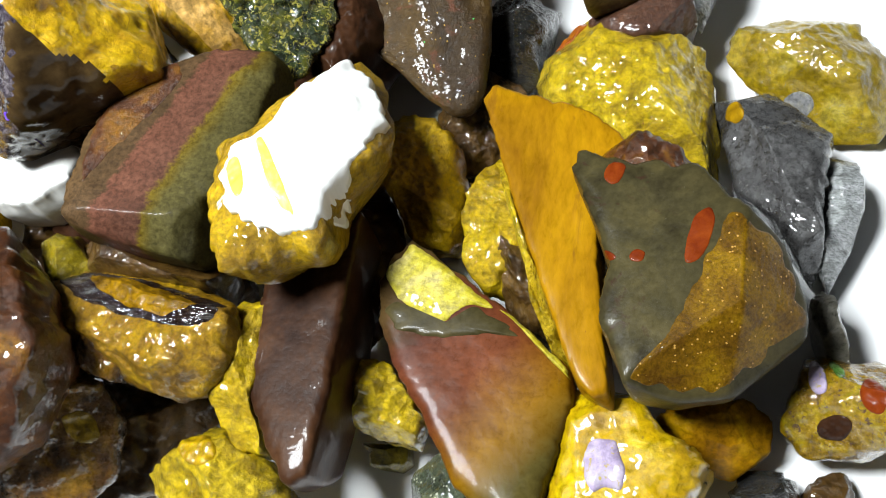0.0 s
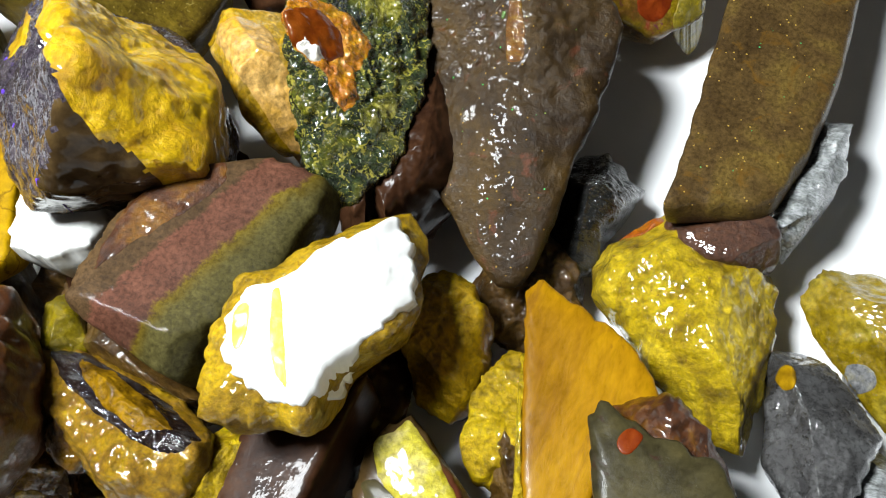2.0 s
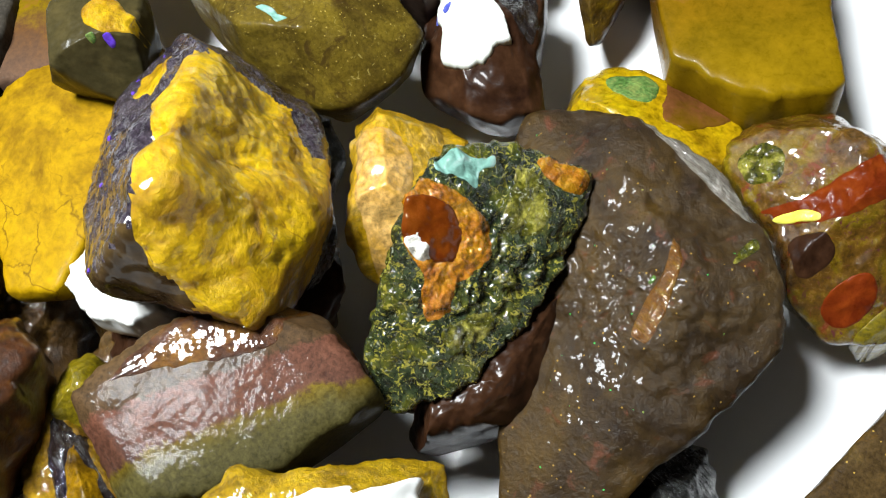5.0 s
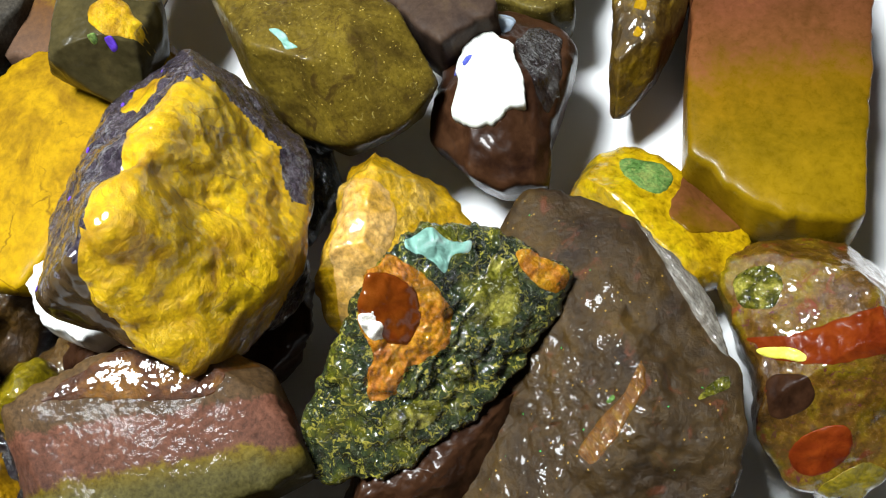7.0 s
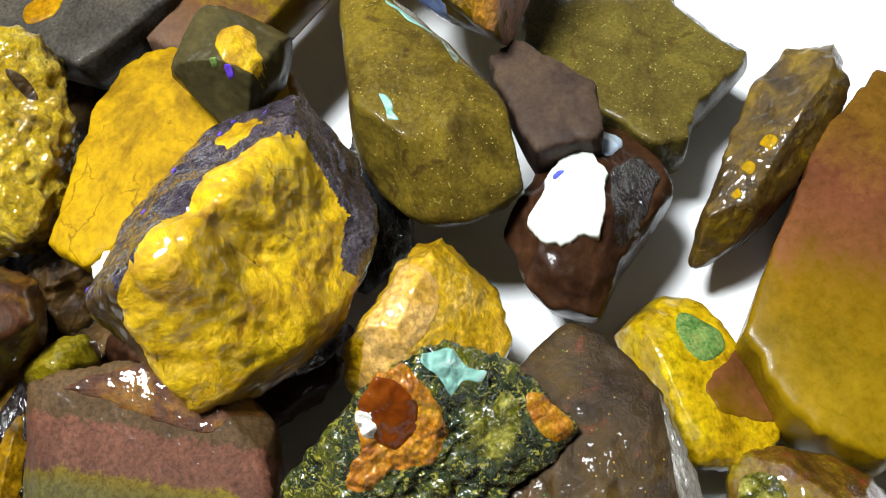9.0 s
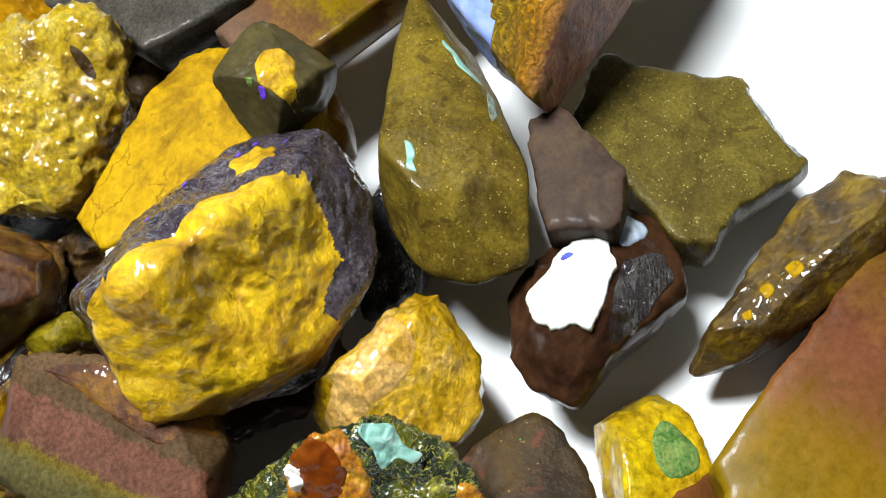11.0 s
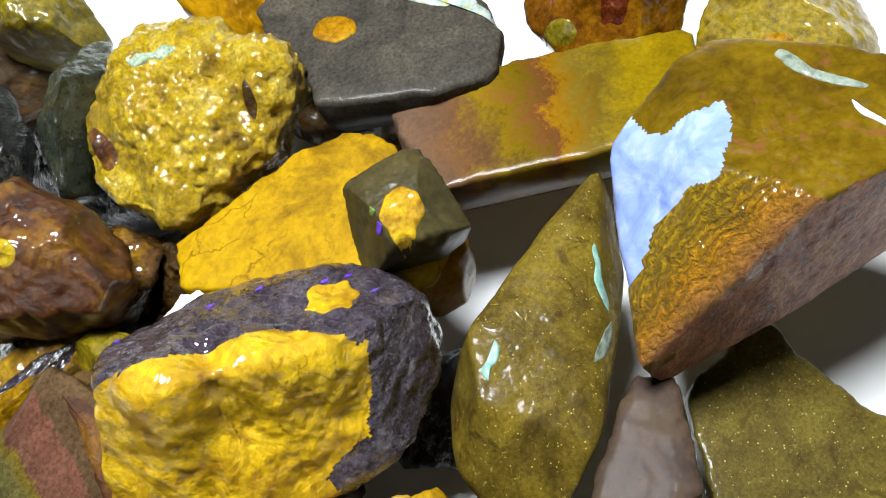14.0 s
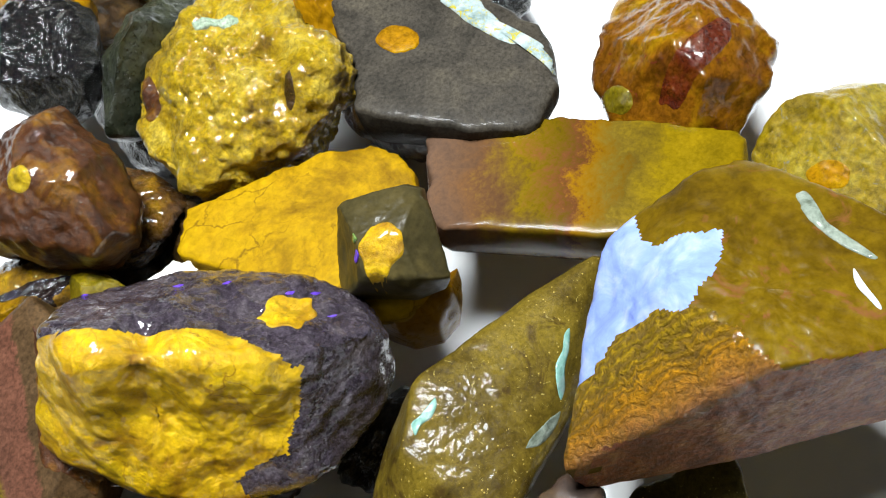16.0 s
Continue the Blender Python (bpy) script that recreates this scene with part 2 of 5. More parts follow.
add("redtip", (0.204, 0.0408, 0.0102), (0.286, 0.0884, 0.0136), (0.306, 0.136, 0.0204), size=.4, fine=.1, rough=.35, bump=.4)
add("darkgrey", (0.02, 0.018, 0.019), (0.045, 0.041, 0.042), (0.075, 0.07, 0.072), size=.6, fine=.1, speck=(0.0816, 0.0816, 0.0272), speck_at=.68, rough=.28, bump=.4, coat=.6)
add("silver", (0.0952, 0.0884, 0.0884), (0.272, 0.265, 0.272), (0.408, 0.408, 0.428), size=.4, fine=.1, speck=(0.034, 0.034, 0.034), speck_at=.62, rough=.28, bump=.6, coat=.7, streak=(40, 3))
add("yellowgrey", (0.12, 0.078, 0.012), (0.24, 0.162, 0.018), (0.264, 0.204, 0.06), size=.8, fine=.15, speck=(0.168, 0.15, 0.096), speck_at=.62, rough=.36, bump=.5)
add("brownspeck", (0.0374, 0.0218, 0.0116), (0.0782, 0.0476, 0.0231), (0.116, 0.0748, 0.0306), size=1.1, fine=.09, speck=(0.204, 0.15, 0.034), speck_at=.71, rough=.4, bump=.35, coat=.35, spark=((.32, .2, .04), .04, .98, (.05, .28, .1)), stain=((.1, .05, .008), .8, .56))
add("brownspeck2", (0.016, 0.008, 0.004), (0.043, 0.024, 0.01), (0.075, 0.042, 0.015), size=1.3, fine=.12, speck=(0.12, 0.06, 0.012), speck_at=.69, rough=.45, bump=.5, coat=.13, grainy=.3, spark=((.3, .18, .03), .04, .98, (.05, .4, .08)), stain=((.1, .03, .012), .7, .58))
add("maroonrough", (0.0272, 0.0109, 0.00816), (0.068, 0.0306, 0.0204), (0.102, 0.0476, 0.0306), size=.6, fine=.1, rough=.45, bump=.6)
add("redmix", (0.0408, 0.0204, 0.0102), (0.122, 0.0612, 0.0204), (0.184, 0.129, 0.0204), size=.8, fine=.15, speck=(0.0816, 0.0204, 0.0204), speck_at=.6, rough=.25, bump=.4, coat=.9, stain=((.16, .02, .012), .6, .58))
add("lens", (0.0204, 0.00952, 0.00408), (0.19, 0.102, 0.00816), (0.245, 0.136, 0.0109), size=1.3, fine=.15, speck=(0.0544, 0.0272, 0.0068), speck_at=.64, rough=.4, coat=.12, bump=.3)
add("purple", (0.03, 0.019, 0.016), (0.06, 0.038, 0.03), (0.085, 0.055, 0.036), size=.8, fine=.12, rough=.5, bump=.12, coat=.05)
add("oliveplate", (0.055, 0.038, 0.016), (0.1, 0.073, 0.027), (0.14, 0.104, 0.036), size=.9, fine=.08, speck=(0.281, 0.238, 0.085), speck_at=.63, rough=.36, bump=.34, grainy=.3, coat=.3, spark=((.36, .3, .09), .036, .975), stain=((.05, .032, .008), .9, .57))
add("veined", (0.05, 0.032, 0.012), (0.115, 0.078, 0.025), (0.16, 0.11, 0.033), size=.9, fine=.09, speck=(0.285, 0.225, 0.06), speck_at=.63, rough=.36, bump=.34, grainy=.3, coat=.3, spark=((.36, .26, .06), .036, .975), stain=((.04, .022, .006), .8, .56))
add("veinedbrown", (0.06, 0.034, 0.01), (0.125, 0.075, 0.018), (0.165, 0.105, 0.026), size=1.1, fine=.2, rough=.36, bump=.2, coat=.12, grainy=.2, stain=((.16, .06, .02), .9, .56))
add("yellowplate", (0.124, 0.062, 0.00372), (0.31, 0.18, 0.00744), (0.347, 0.211, 0.0124), size=1.4, fine=.2, rough=.55, bump=.2, coat=.05, cracks=1.1, grainy=.2)
add("darkplate", (0.034, 0.0286, 0.0245), (0.0578, 0.0476, 0.0408), (0.0816, 0.0666, 0.0544), size=.9, fine=.09, speck=(0.116, 0.0952, 0.0748), speck_at=.7, rough=.42, bump=.25, coat=.12)
add("peach", (0.25, 0.13, 0.01), (0.44, 0.26, 0.03), (0.54, 0.34, 0.07), size=.7, fine=.15, speck=(.3, .17, .01), speck_at=.64, rough=.34, bump=.7, coat=.6)
add("peachface", (0.42, 0.23, 0.05), (0.52, 0.3, 0.08), (0.58, 0.36, 0.11), size=.7, fine=.15, rough=.32, bump=.4, coat=.6, bump_size=.35)
add("violet", (0.018, 0.012, 0.018), (0.06, 0.045, 0.06), (0.12, 0.096, 0.108), size=.45, fine=.1, speck=(0.072, 0.048, 0.3), speck_at=.7, rough=.26, bump=.9, coat=.8, bump_size=.22, grainy=.5)
add("whiteopal", (.8, .8, .76), (.86, .87, .84), (.88, .88, .86), size=1.5, fine=.4, rough=.22, bump=.04, coat=.8, grainy=0)
add("whiteopal2", (0.5, 0.53, 0.45), (0.7, 0.72, 0.66), (0.78, 0.78, 0.74), size=.6, fine=.2, rough=.22, bump=.1, coat=.8, grainy=.15)
add("whitespot", (.5, .45, .36), (.8, .78, .7), (.85, .83, .77), size=.3, fine=.08, rough=.3, coat=.12, bump=.3)
add("lemon", (0.66, 0.6, 0.04), (0.78, 0.74, 0.1), (0.82, 0.8, 0.3), size=.5, fine=.15, rough=.25, bump=.08, grainy=.1)
add("ringorange", (0.204, 0.0612, 0.0068), (0.34, 0.136, 0.0204), (0.354, 0.19, 0.0408), size=.35, fine=.08, speck=(0.136, 0.034, 0.0068), speck_at=.64, rough=.26, bump=.5, coat=.8)
add("eyered", (0.109, 0.0238, 0.00816), (0.143, 0.0374, 0.0136), (0.163, 0.0476, 0.019), size=.5, fine=.1, rough=.26, bump=.06, coat=.8, grainy=.15)
add("turq", (0.136, 0.218, 0.19), (0.218, 0.34, 0.306), (0.34, 0.442, 0.408), size=.3, fine=.08, rough=.3, bump=.15, grainy=.15)
add("turqgrey", (0.0952, 0.102, 0.0816), (0.204, 0.218, 0.19), (0.306, 0.306, 0.272), size=.3, fine=.08, rough=.3, bump=.15)
add("lilac", (0.218, 0.163, 0.245), (0.34, 0.272, 0.374), (0.408, 0.374, 0.408), size=.4, fine=.1, speck=(0.34, 0.272, 0.0816), speck_at=.6, rough=.25, bump=.15)
add("greenopal", (0.05, 0.1, 0.03), (0.12, 0.18, 0.07), (0.2, 0.22, 0.09), size=.25, fine=.08, speck=(0.204, 0.245, 0.068), speck_at=.6, rough=.22, bump=.2)
add("blueopal", (.15, .18, .44), (.24, .29, .58), (.36, .42, .68), size=.7, fine=.3, rough=.3, bump=.12, coat=.4, grainy=.1)
add("paleblue", (.4, .5, .66), (.58, .68, .78), (.7, .77, .82), size=.6, fine=.2, rough=.22, coat=.12, bump=.08, grainy=.15)
add("deepblue", (0.034, 0.034, 0.204), (0.109, 0.122, 0.408), (0.272, 0.286, 0.476), size=.25, fine=.08, rough=.25, coat=.12, bump=.2)
add("deepviolet", (0.068, 0.034, 0.272), (0.136, 0.068, 0.476), (0.17, 0.102, 0.476), size=.3, fine=.1, rough=.25, coat=.12, bump=.1)
add("opalmix", (0.136, 0.17, 0.163), (0.306, 0.34, 0.354), (0.408, 0.422, 0.408), size=.35, fine=.12, speck=(0.374, 0.326, 0.0272), speck_at=.55, rough=.25, bump=.15)
add("palegreen", (0.177, 0.218, 0.163), (0.286, 0.32, 0.258), (0.354, 0.367, 0.313), size=.4, fine=.1, rough=.3, coat=.12, bump=.3)
add("yellowmoss", (0.016, 0.018, 0.01), (0.11, 0.1, 0.02), (0.42, 0.38, 0.06), size=.3, fine=.08, speck=(0.48, 0.48, 0.24), speck_at=.6, rough=.2, bump=1.0, coat=1.0)
add("glassbrown", (0.0204, 0.0109, 0.00544), (0.0612, 0.0374, 0.0204), (0.109, 0.068, 0.034), size=.9, fine=.15, rough=.22, bump=.15, coat=.5)
add("darkred", (0.0408, 0.00816, 0.00544), (0.0952, 0.0204, 0.0102), (0.136, 0.0408, 0.0136), size=.4, fine=.1, rough=.28, bump=.4, coat=.6)
add("rust", (0.0816, 0.034, 0.0102), (0.136, 0.0578, 0.0136), (0.177, 0.0952, 0.0204), size=.4, fine=.1, rough=.35, bump=.4, coat=.5, streak=(40, 3))
add("sheenbrown", (0.068, 0.051, 0.0408), (0.163, 0.136, 0.116), (0.245, 0.218, 0.204), size=.35, fine=.09, rough=.3, bump=.6, coat=.5, streak=(20, 4))
add("yellowgreyspot", (0.096, 0.09, 0.096), (0.168, 0.156, 0.162), (0.204, 0.18, 0.144), size=.4, fine=.1, rough=.3, bump=.3)
add("striped", (0.018, 0.015, 0.0075), (0.06, 0.048, 0.024), (0.12, 0.072, 0.015), zone=(-1.41, -0.54, 0.93, -1.44, [(0.0, (0.085, 0.05, 0.028)), (0.33, (0.075, 0.044, 0.026)), (0.36, (0.115, 0.05, 0.036)), (0.60, (0.1, 0.046, 0.034)), (0.64, (0.11, 0.075, 0.022)), (0.72, (0.08, 0.064, 0.028)), (1.0, (0.06, 0.052, 0.028))], 0.22), size=.8, fine=.1, rough=.55, bump=.3, coat=.15, speck=(0.18, 0.12, 0.03), speck_at=.72)
add("maroon", (0.034, 0.0204, 0.0102), (0.068, 0.051, 0.0204), (0.177, 0.0884, 0.0204), zone=(-1.32, 0.97, 1.16, -1.28, [(0.0, (0.068, 0.0408, 0.0204)), (0.2, (0.0884, 0.0306, 0.0204)), (0.5, (0.136, 0.0442, 0.0238)), (0.8, (0.177, 0.0884, 0.0204)), (1.0, (0.068, 0.051, 0.0204))], 0.25), size=1.4, fine=.15, rough=.3, bump=.08, coat=.12)
add("slab", (0.0612, 0.0306, 0.017), (0.136, 0.0816, 0.0612), (0.19, 0.122, 0.0204), zone=(1.93, -1.91, -1.76, 2.03, [(0.0, (0.136, 0.0816, 0.0612)), (0.2, (0.122, 0.0612, 0.034)), (0.35, (0.15, 0.0952, 0.0204)), (0.45, (0.136, 0.0544, 0.0272)), (0.52, (0.204, 0.102, 0.0136)), (0.62, (0.136, 0.0884, 0.0272)), (0.8, (0.177, 0.116, 0.0204)), (1.0, (0.19, 0.122, 0.0204))], 0.5), size=1.0, fine=.12, rough=.2, bump=.06, coat=.12, speck=(0.272, 0.231, 0.136), speck_at=.75)
add("oliveamber", (0.085, 0.034, 0.0149), (0.23, 0.136, 0.0255), (0.306, 0.204, 0.017), zone=(2.65, -1.87, -1.75, 1.11, [(0.0, (0.220, 0.135, 0.015)), (0.2, (0.184, 0.112, 0.019)), (0.45, (0.166, 0.090, 0.023)), (0.6, (0.135, 0.056, 0.027)), (0.8, (0.122, 0.045, 0.027)), (1.0, (0.135, 0.067, 0.023))], 0.5), size=1.2, fine=.2, rough=.3, bump=.12, coat=.12)
add("layered", (0.11, 0.0375, 0.025), (0.26, 0.16, 0.02), (0.3, 0.19, 0.02), zone=(1.73, -1.0, 2.68, 0.96, [(0.0, (0.3, 0.19, 0.02)), (0.3, (0.26, 0.16, 0.02)), (0.55, (0.32, 0.15, 0.03)), (0.75, (0.19, 0.08, 0.04)), (1.0, (0.17, 0.07, 0.045))], 0.3), size=.5, fine=.1, rough=.45, bump=.7, coat=.25, grainy=.5, lines=(4.4, (0.1, 0.055, 0.01)))
add("redside", (0.1, 0.032, 0.02), (0.25, 0.09, 0.05), (0.34, 0.16, 0.08), size=.5, fine=.12, speck=(0.26, 0.15, 0.04), speck_at=.64, rough=.5, bump=.9, coat=.1)


# ---- the tray ----
def sheet():
    """White glazed tray: a level floor with an upturned rim far from the heap."""
    bm = bmesh.new()
    prof = [(0, 0), (20, 0), (34, 0), (36, 0.12), (37.4, 0.6), (38.2, 1.6), (38.6, 2.8), (38.9, 3.0), (39.2, 2.8), (38.9, 1.4), (38.0, -0.1), (36, -0.7), (0, -0.7)]
    n, rings = 96, []
    for r, z in prof:
        rings.append([bm.verts.new((r * CM * math.cos(2 * math.pi * k / n), r * CM * math.sin(2 * math.pi * k / n), z * CM)) for k in range(n)] if r else [bm.verts.new((0, 0, z * CM))])
    for a, b in zip(rings, rings[1:]):
        for k in range(n):
            j = (k + 1) % n
            if len(a) == 1:
                bm.faces.new((a[0], b[k], b[j]))
            elif len(b) == 1:
                bm.faces.new((a[k], b[0], a[j]))
            else:
                bm.faces.new((a[k], b[k], b[j], a[j]))
    bmesh.ops.recalc_face_normals(bm, faces=bm.faces)
    me = bpy.data.meshes.new("tray")
    bm.to_mesh(me)
    for p in me.polygons:
        p.use_smooth = True
    me.materials.append(M["glaze"])
    ob = new("tray", me)
    ob.location = (HEAP.x, HEAP.y, 0)
    return tagged(ob, "white glazed round tray with a low rim", "tray", kind="structure")


def table():
    bm = bmesh.new()
    bmesh.ops.create_cube(bm, size=1)
    bmesh.ops.scale(bm, vec=(1.6, 1.0, 0.03), verts=bm.verts)
    bmesh.ops.bevel(bm, geom=bm.edges[:], offset=0.006, segments=3, affect="EDGES")
    me = bpy.data.meshes.new("table")
    bm.to_mesh(me)
    me.materials.append(M["tabletop"])
    ob = new("ground", me)
    ob.location = (HEAP.x, HEAP.y, -0.7 * CM - 0.015)
    return tagged(ob, "plain pale grey table top under the tray", "table", kind="structure")


sheet()
table()


# ---- stones ----
def smooth_outline(corners, n, passes):
    """The corners joined into n even points, with the corners slightly worn."""
    pts = np.array(corners, float)
    nxt = np.roll(pts, -1, 0)
    run = np.r_[0, np.cumsum(np.linalg.norm(nxt - pts, axis=1))]
    s = np.linspace(0, run[-1], n, endpoint=False)
    closed = np.r_[pts, pts[:1]]
    out = np.c_[np.interp(s, run, closed[:, 0]), np.interp(s, run, closed[:, 1])]
    for _ in range(passes):
        out = 0.5 * out + 0.25 * (np.roll(out, 1, 0) + np.roll(out, -1, 0))
    return out


def centre(pts):
    """The middle of an outline's area."""
    nxt = np.roll(pts, -1, 0)
    k = pts[:, 0] * nxt[:, 1] - nxt[:, 0] * pts[:, 1]
    return ((pts + nxt) * k[:, None]).sum(0) / (3 * k.sum())


def skin(name, grid, top, material):
    """A closed mesh from a pole, rings of points and an end pole."""
    n = len(grid[0])
    verts = [top] + [p for ring in grid for p in ring]
    end = np.mean(np.array(grid[-1]), 0)
    verts.append(tuple(end))
    faces = [(0, 1 + k, 1 + (k + 1) % n) for k in range(n)]
    for r in range(len(grid) - 1):
        a, b = 1 + r * n, 1 + (r + 1) * n
        faces += [(a + k, b + k, b + (k + 1) % n, a + (k + 1) % n) for k in range(n)]
    last, a = len(verts) - 1, 1 + (len(grid) - 1) * n
    faces += [(last, a + (k + 1) % n, a + k) for k in range(n)]
    me = bpy.data.meshes.new(name)
    me.from_pydata([tuple(float(c) * CM for c in v) for v in verts], [], faces)
    me.update()
    for p in me.polygons:
        p.use_smooth = True
    me.materials.append(M[material])
    return me


STONES = {}


def crumbs(v, size):
    """Broken grains: raised cells with sharp grooves between them."""
    if size < 0.04:
        return 0.0
    near = noise.voronoi(v * 2.1)[0]
    return size * 1.1 * (min(0.45, near[1] - near[0]) - 0.2)


def inside(x, y, ring):
    """Whether a place of the plan lies within a ring of corners."""
    odd = False
    for (ax, ay), (bx, by) in zip(ring, ring[1:] + ring[:1]):
        if (ay > y) != (by > y) and x < ax + (y - ay) / (by - ay) * (bx - ax):
            odd = not odd
    return odd


def block(name, at, base, corners, material, label, relief=(0.06, 0.03), sharp=34, bumps=(), facets=(), seed=None):
    """A broken stone: flat faces between the given corners, worn edges, swellings and dents, lumps and grain; faces that look along a facet's direction become a part."""
    rnd = random.Random(seed or name)
    off = Vector((rnd.uniform(0, 90), rnd.uniform(0, 90), rnd.uniform(0, 90)))
    bm = bmesh.new()
    for x, y, z in corners:
        bm.verts.new((x, y, z - base))
    bmesh.ops.convex_hull(bm, input=bm.verts[:])
    core = np.mean(np.array([v.co[:] for v in bm.verts if v.link_faces]), 0)
    planes = []
    for f in bm.faces:
        f.normal_update()
        way = np.array(f.normal)
        deep = float(way @ (np.array(f.verts[0].co) - core))
        planes.append((way, deep) if deep > 0 else (-way, -deep))
    bm.free()
    way = np.array([p[0] for p in planes])
    deep = np.array([max(p[1], 0.05) for p in planes])
    n, rings = 220, 120
    th = np.linspace(0, math.pi, rings + 2)[1:-1]
    ph = np.linspace(0, 2 * math.pi, n, endpoint=False)
    d = np.stack([np.outer(np.sin(th), np.cos(ph)), np.outer(np.sin(th), np.sin(ph)), np.outer(np.cos(th), np.ones(n))], -1).reshape(-1, 3)
    d = np.vstack([[0, 0, 1], d, [0, 0, -1]])
    s = np.maximum(d @ way.T / deep, 0)
    pts = core + d / ((s ** sharp).sum(1) ** (1 / sharp))[:, None]
    main = way[s.argmax(1)]
    wob = np.array([noise.turbulence_vector(Vector(p) * 1.6 + off, 3, False)[:] for p in pts])
    kin = way[np.maximum((d + 0.10 * wob) @ way.T / deep, 0).argmax(1)]
    for k in range(len(pts)):
        v = Vector(pts[k])
        low = noise.fractal(v * 0.9 + off, 1.0, 2.0, 3)
        high = 1 - abs(noise.fractal(v * 2.6 + off, 0.8, 2.0, 4)) * 2
        lift = relief[0] * low + relief[1] * (high - 0.6) * 0.6 + crumbs(v + off, relief[1])
        if pts[k][2] > core[2] - 0.3:
            for bx, by, br, bh in bumps:
                q = ((pts[k][0] - bx) ** 2 + (pts[k][1] - by) ** 2) / br ** 2
                if q < 1:
                    lift += bh * (1 - q) ** 1.5
        pts[k] += (0.6 * main[k] + 0.4 * d[k]) * lift
    pts[:, 2] = np.maximum(pts[:, 2], 0)
    faces = [(0, 1 + k, 1 + (k + 1) % n) for k in range(n)]
    for r in range(rings - 1):
        a, b = 1 + r * n, 1 + (r + 1) * n
        faces += [(a + k, b + k, b + (k + 1) % n, a + (k + 1) % n) for k in range(n)]
    last, a = len(pts) - 1, 1 + (rings - 1) * n
    faces += [(last, a + (k + 1) % n, a + k) for k in range(n)]
    titles = [f[2] for f in facets]

    def side(face):
        k = face[0]
        best, most = -1, 0.0
        for g, (goal, least, title, *_) in enumerate(facets):
            if len(goal) > 3:
                fit = 2.0 if pts[k][2] > least and inside(pts[k][0] + 0.12 * wob[k][0], pts[k][1] + 0.12 * wob[k][1], goal) else 0.0
            else:
                fit = float(kin[k] @ np.array(goal)) / math.dist(goal, (0, 0, 0))
                fit = fit if fit > least else 0.0
            if fit > most:
                best, most = titles.index(title) if title else -1, fit
        return best

    groups = {}
    for f in faces:
        groups.setdefault(side(f), []).append(f)
    host = None
    for g in sorted(groups):
        used = sorted({i for f in groups[g] for i in f})
        turn = {i: k for k, i in enumerate(used)}
        title = name if g < 0 else facets[g][2]
        me = bpy.data.meshes.new(title)
        me.from_pydata([tuple(float(c) * CM for c in pts[i]) for i in used], [], [tuple(turn[i] for i in f) for f in groups[g]])
        me.update()
        for p in me.polygons:
            p.use_smooth = True
        me.materials.append(M[material if g < 0 else facets[g][3]])
        ob = new(title, me)
        STONES[(seed or name) if g < 0 else title] = ob
        if g < 0:
            host = ob
            ob.location = (at[0] * CM, at[1] * CM, base * CM)
            tagged(ob, label, "stone")
        else:
            ob.parent = host
            tagged(ob, facets[g][4])
    return host


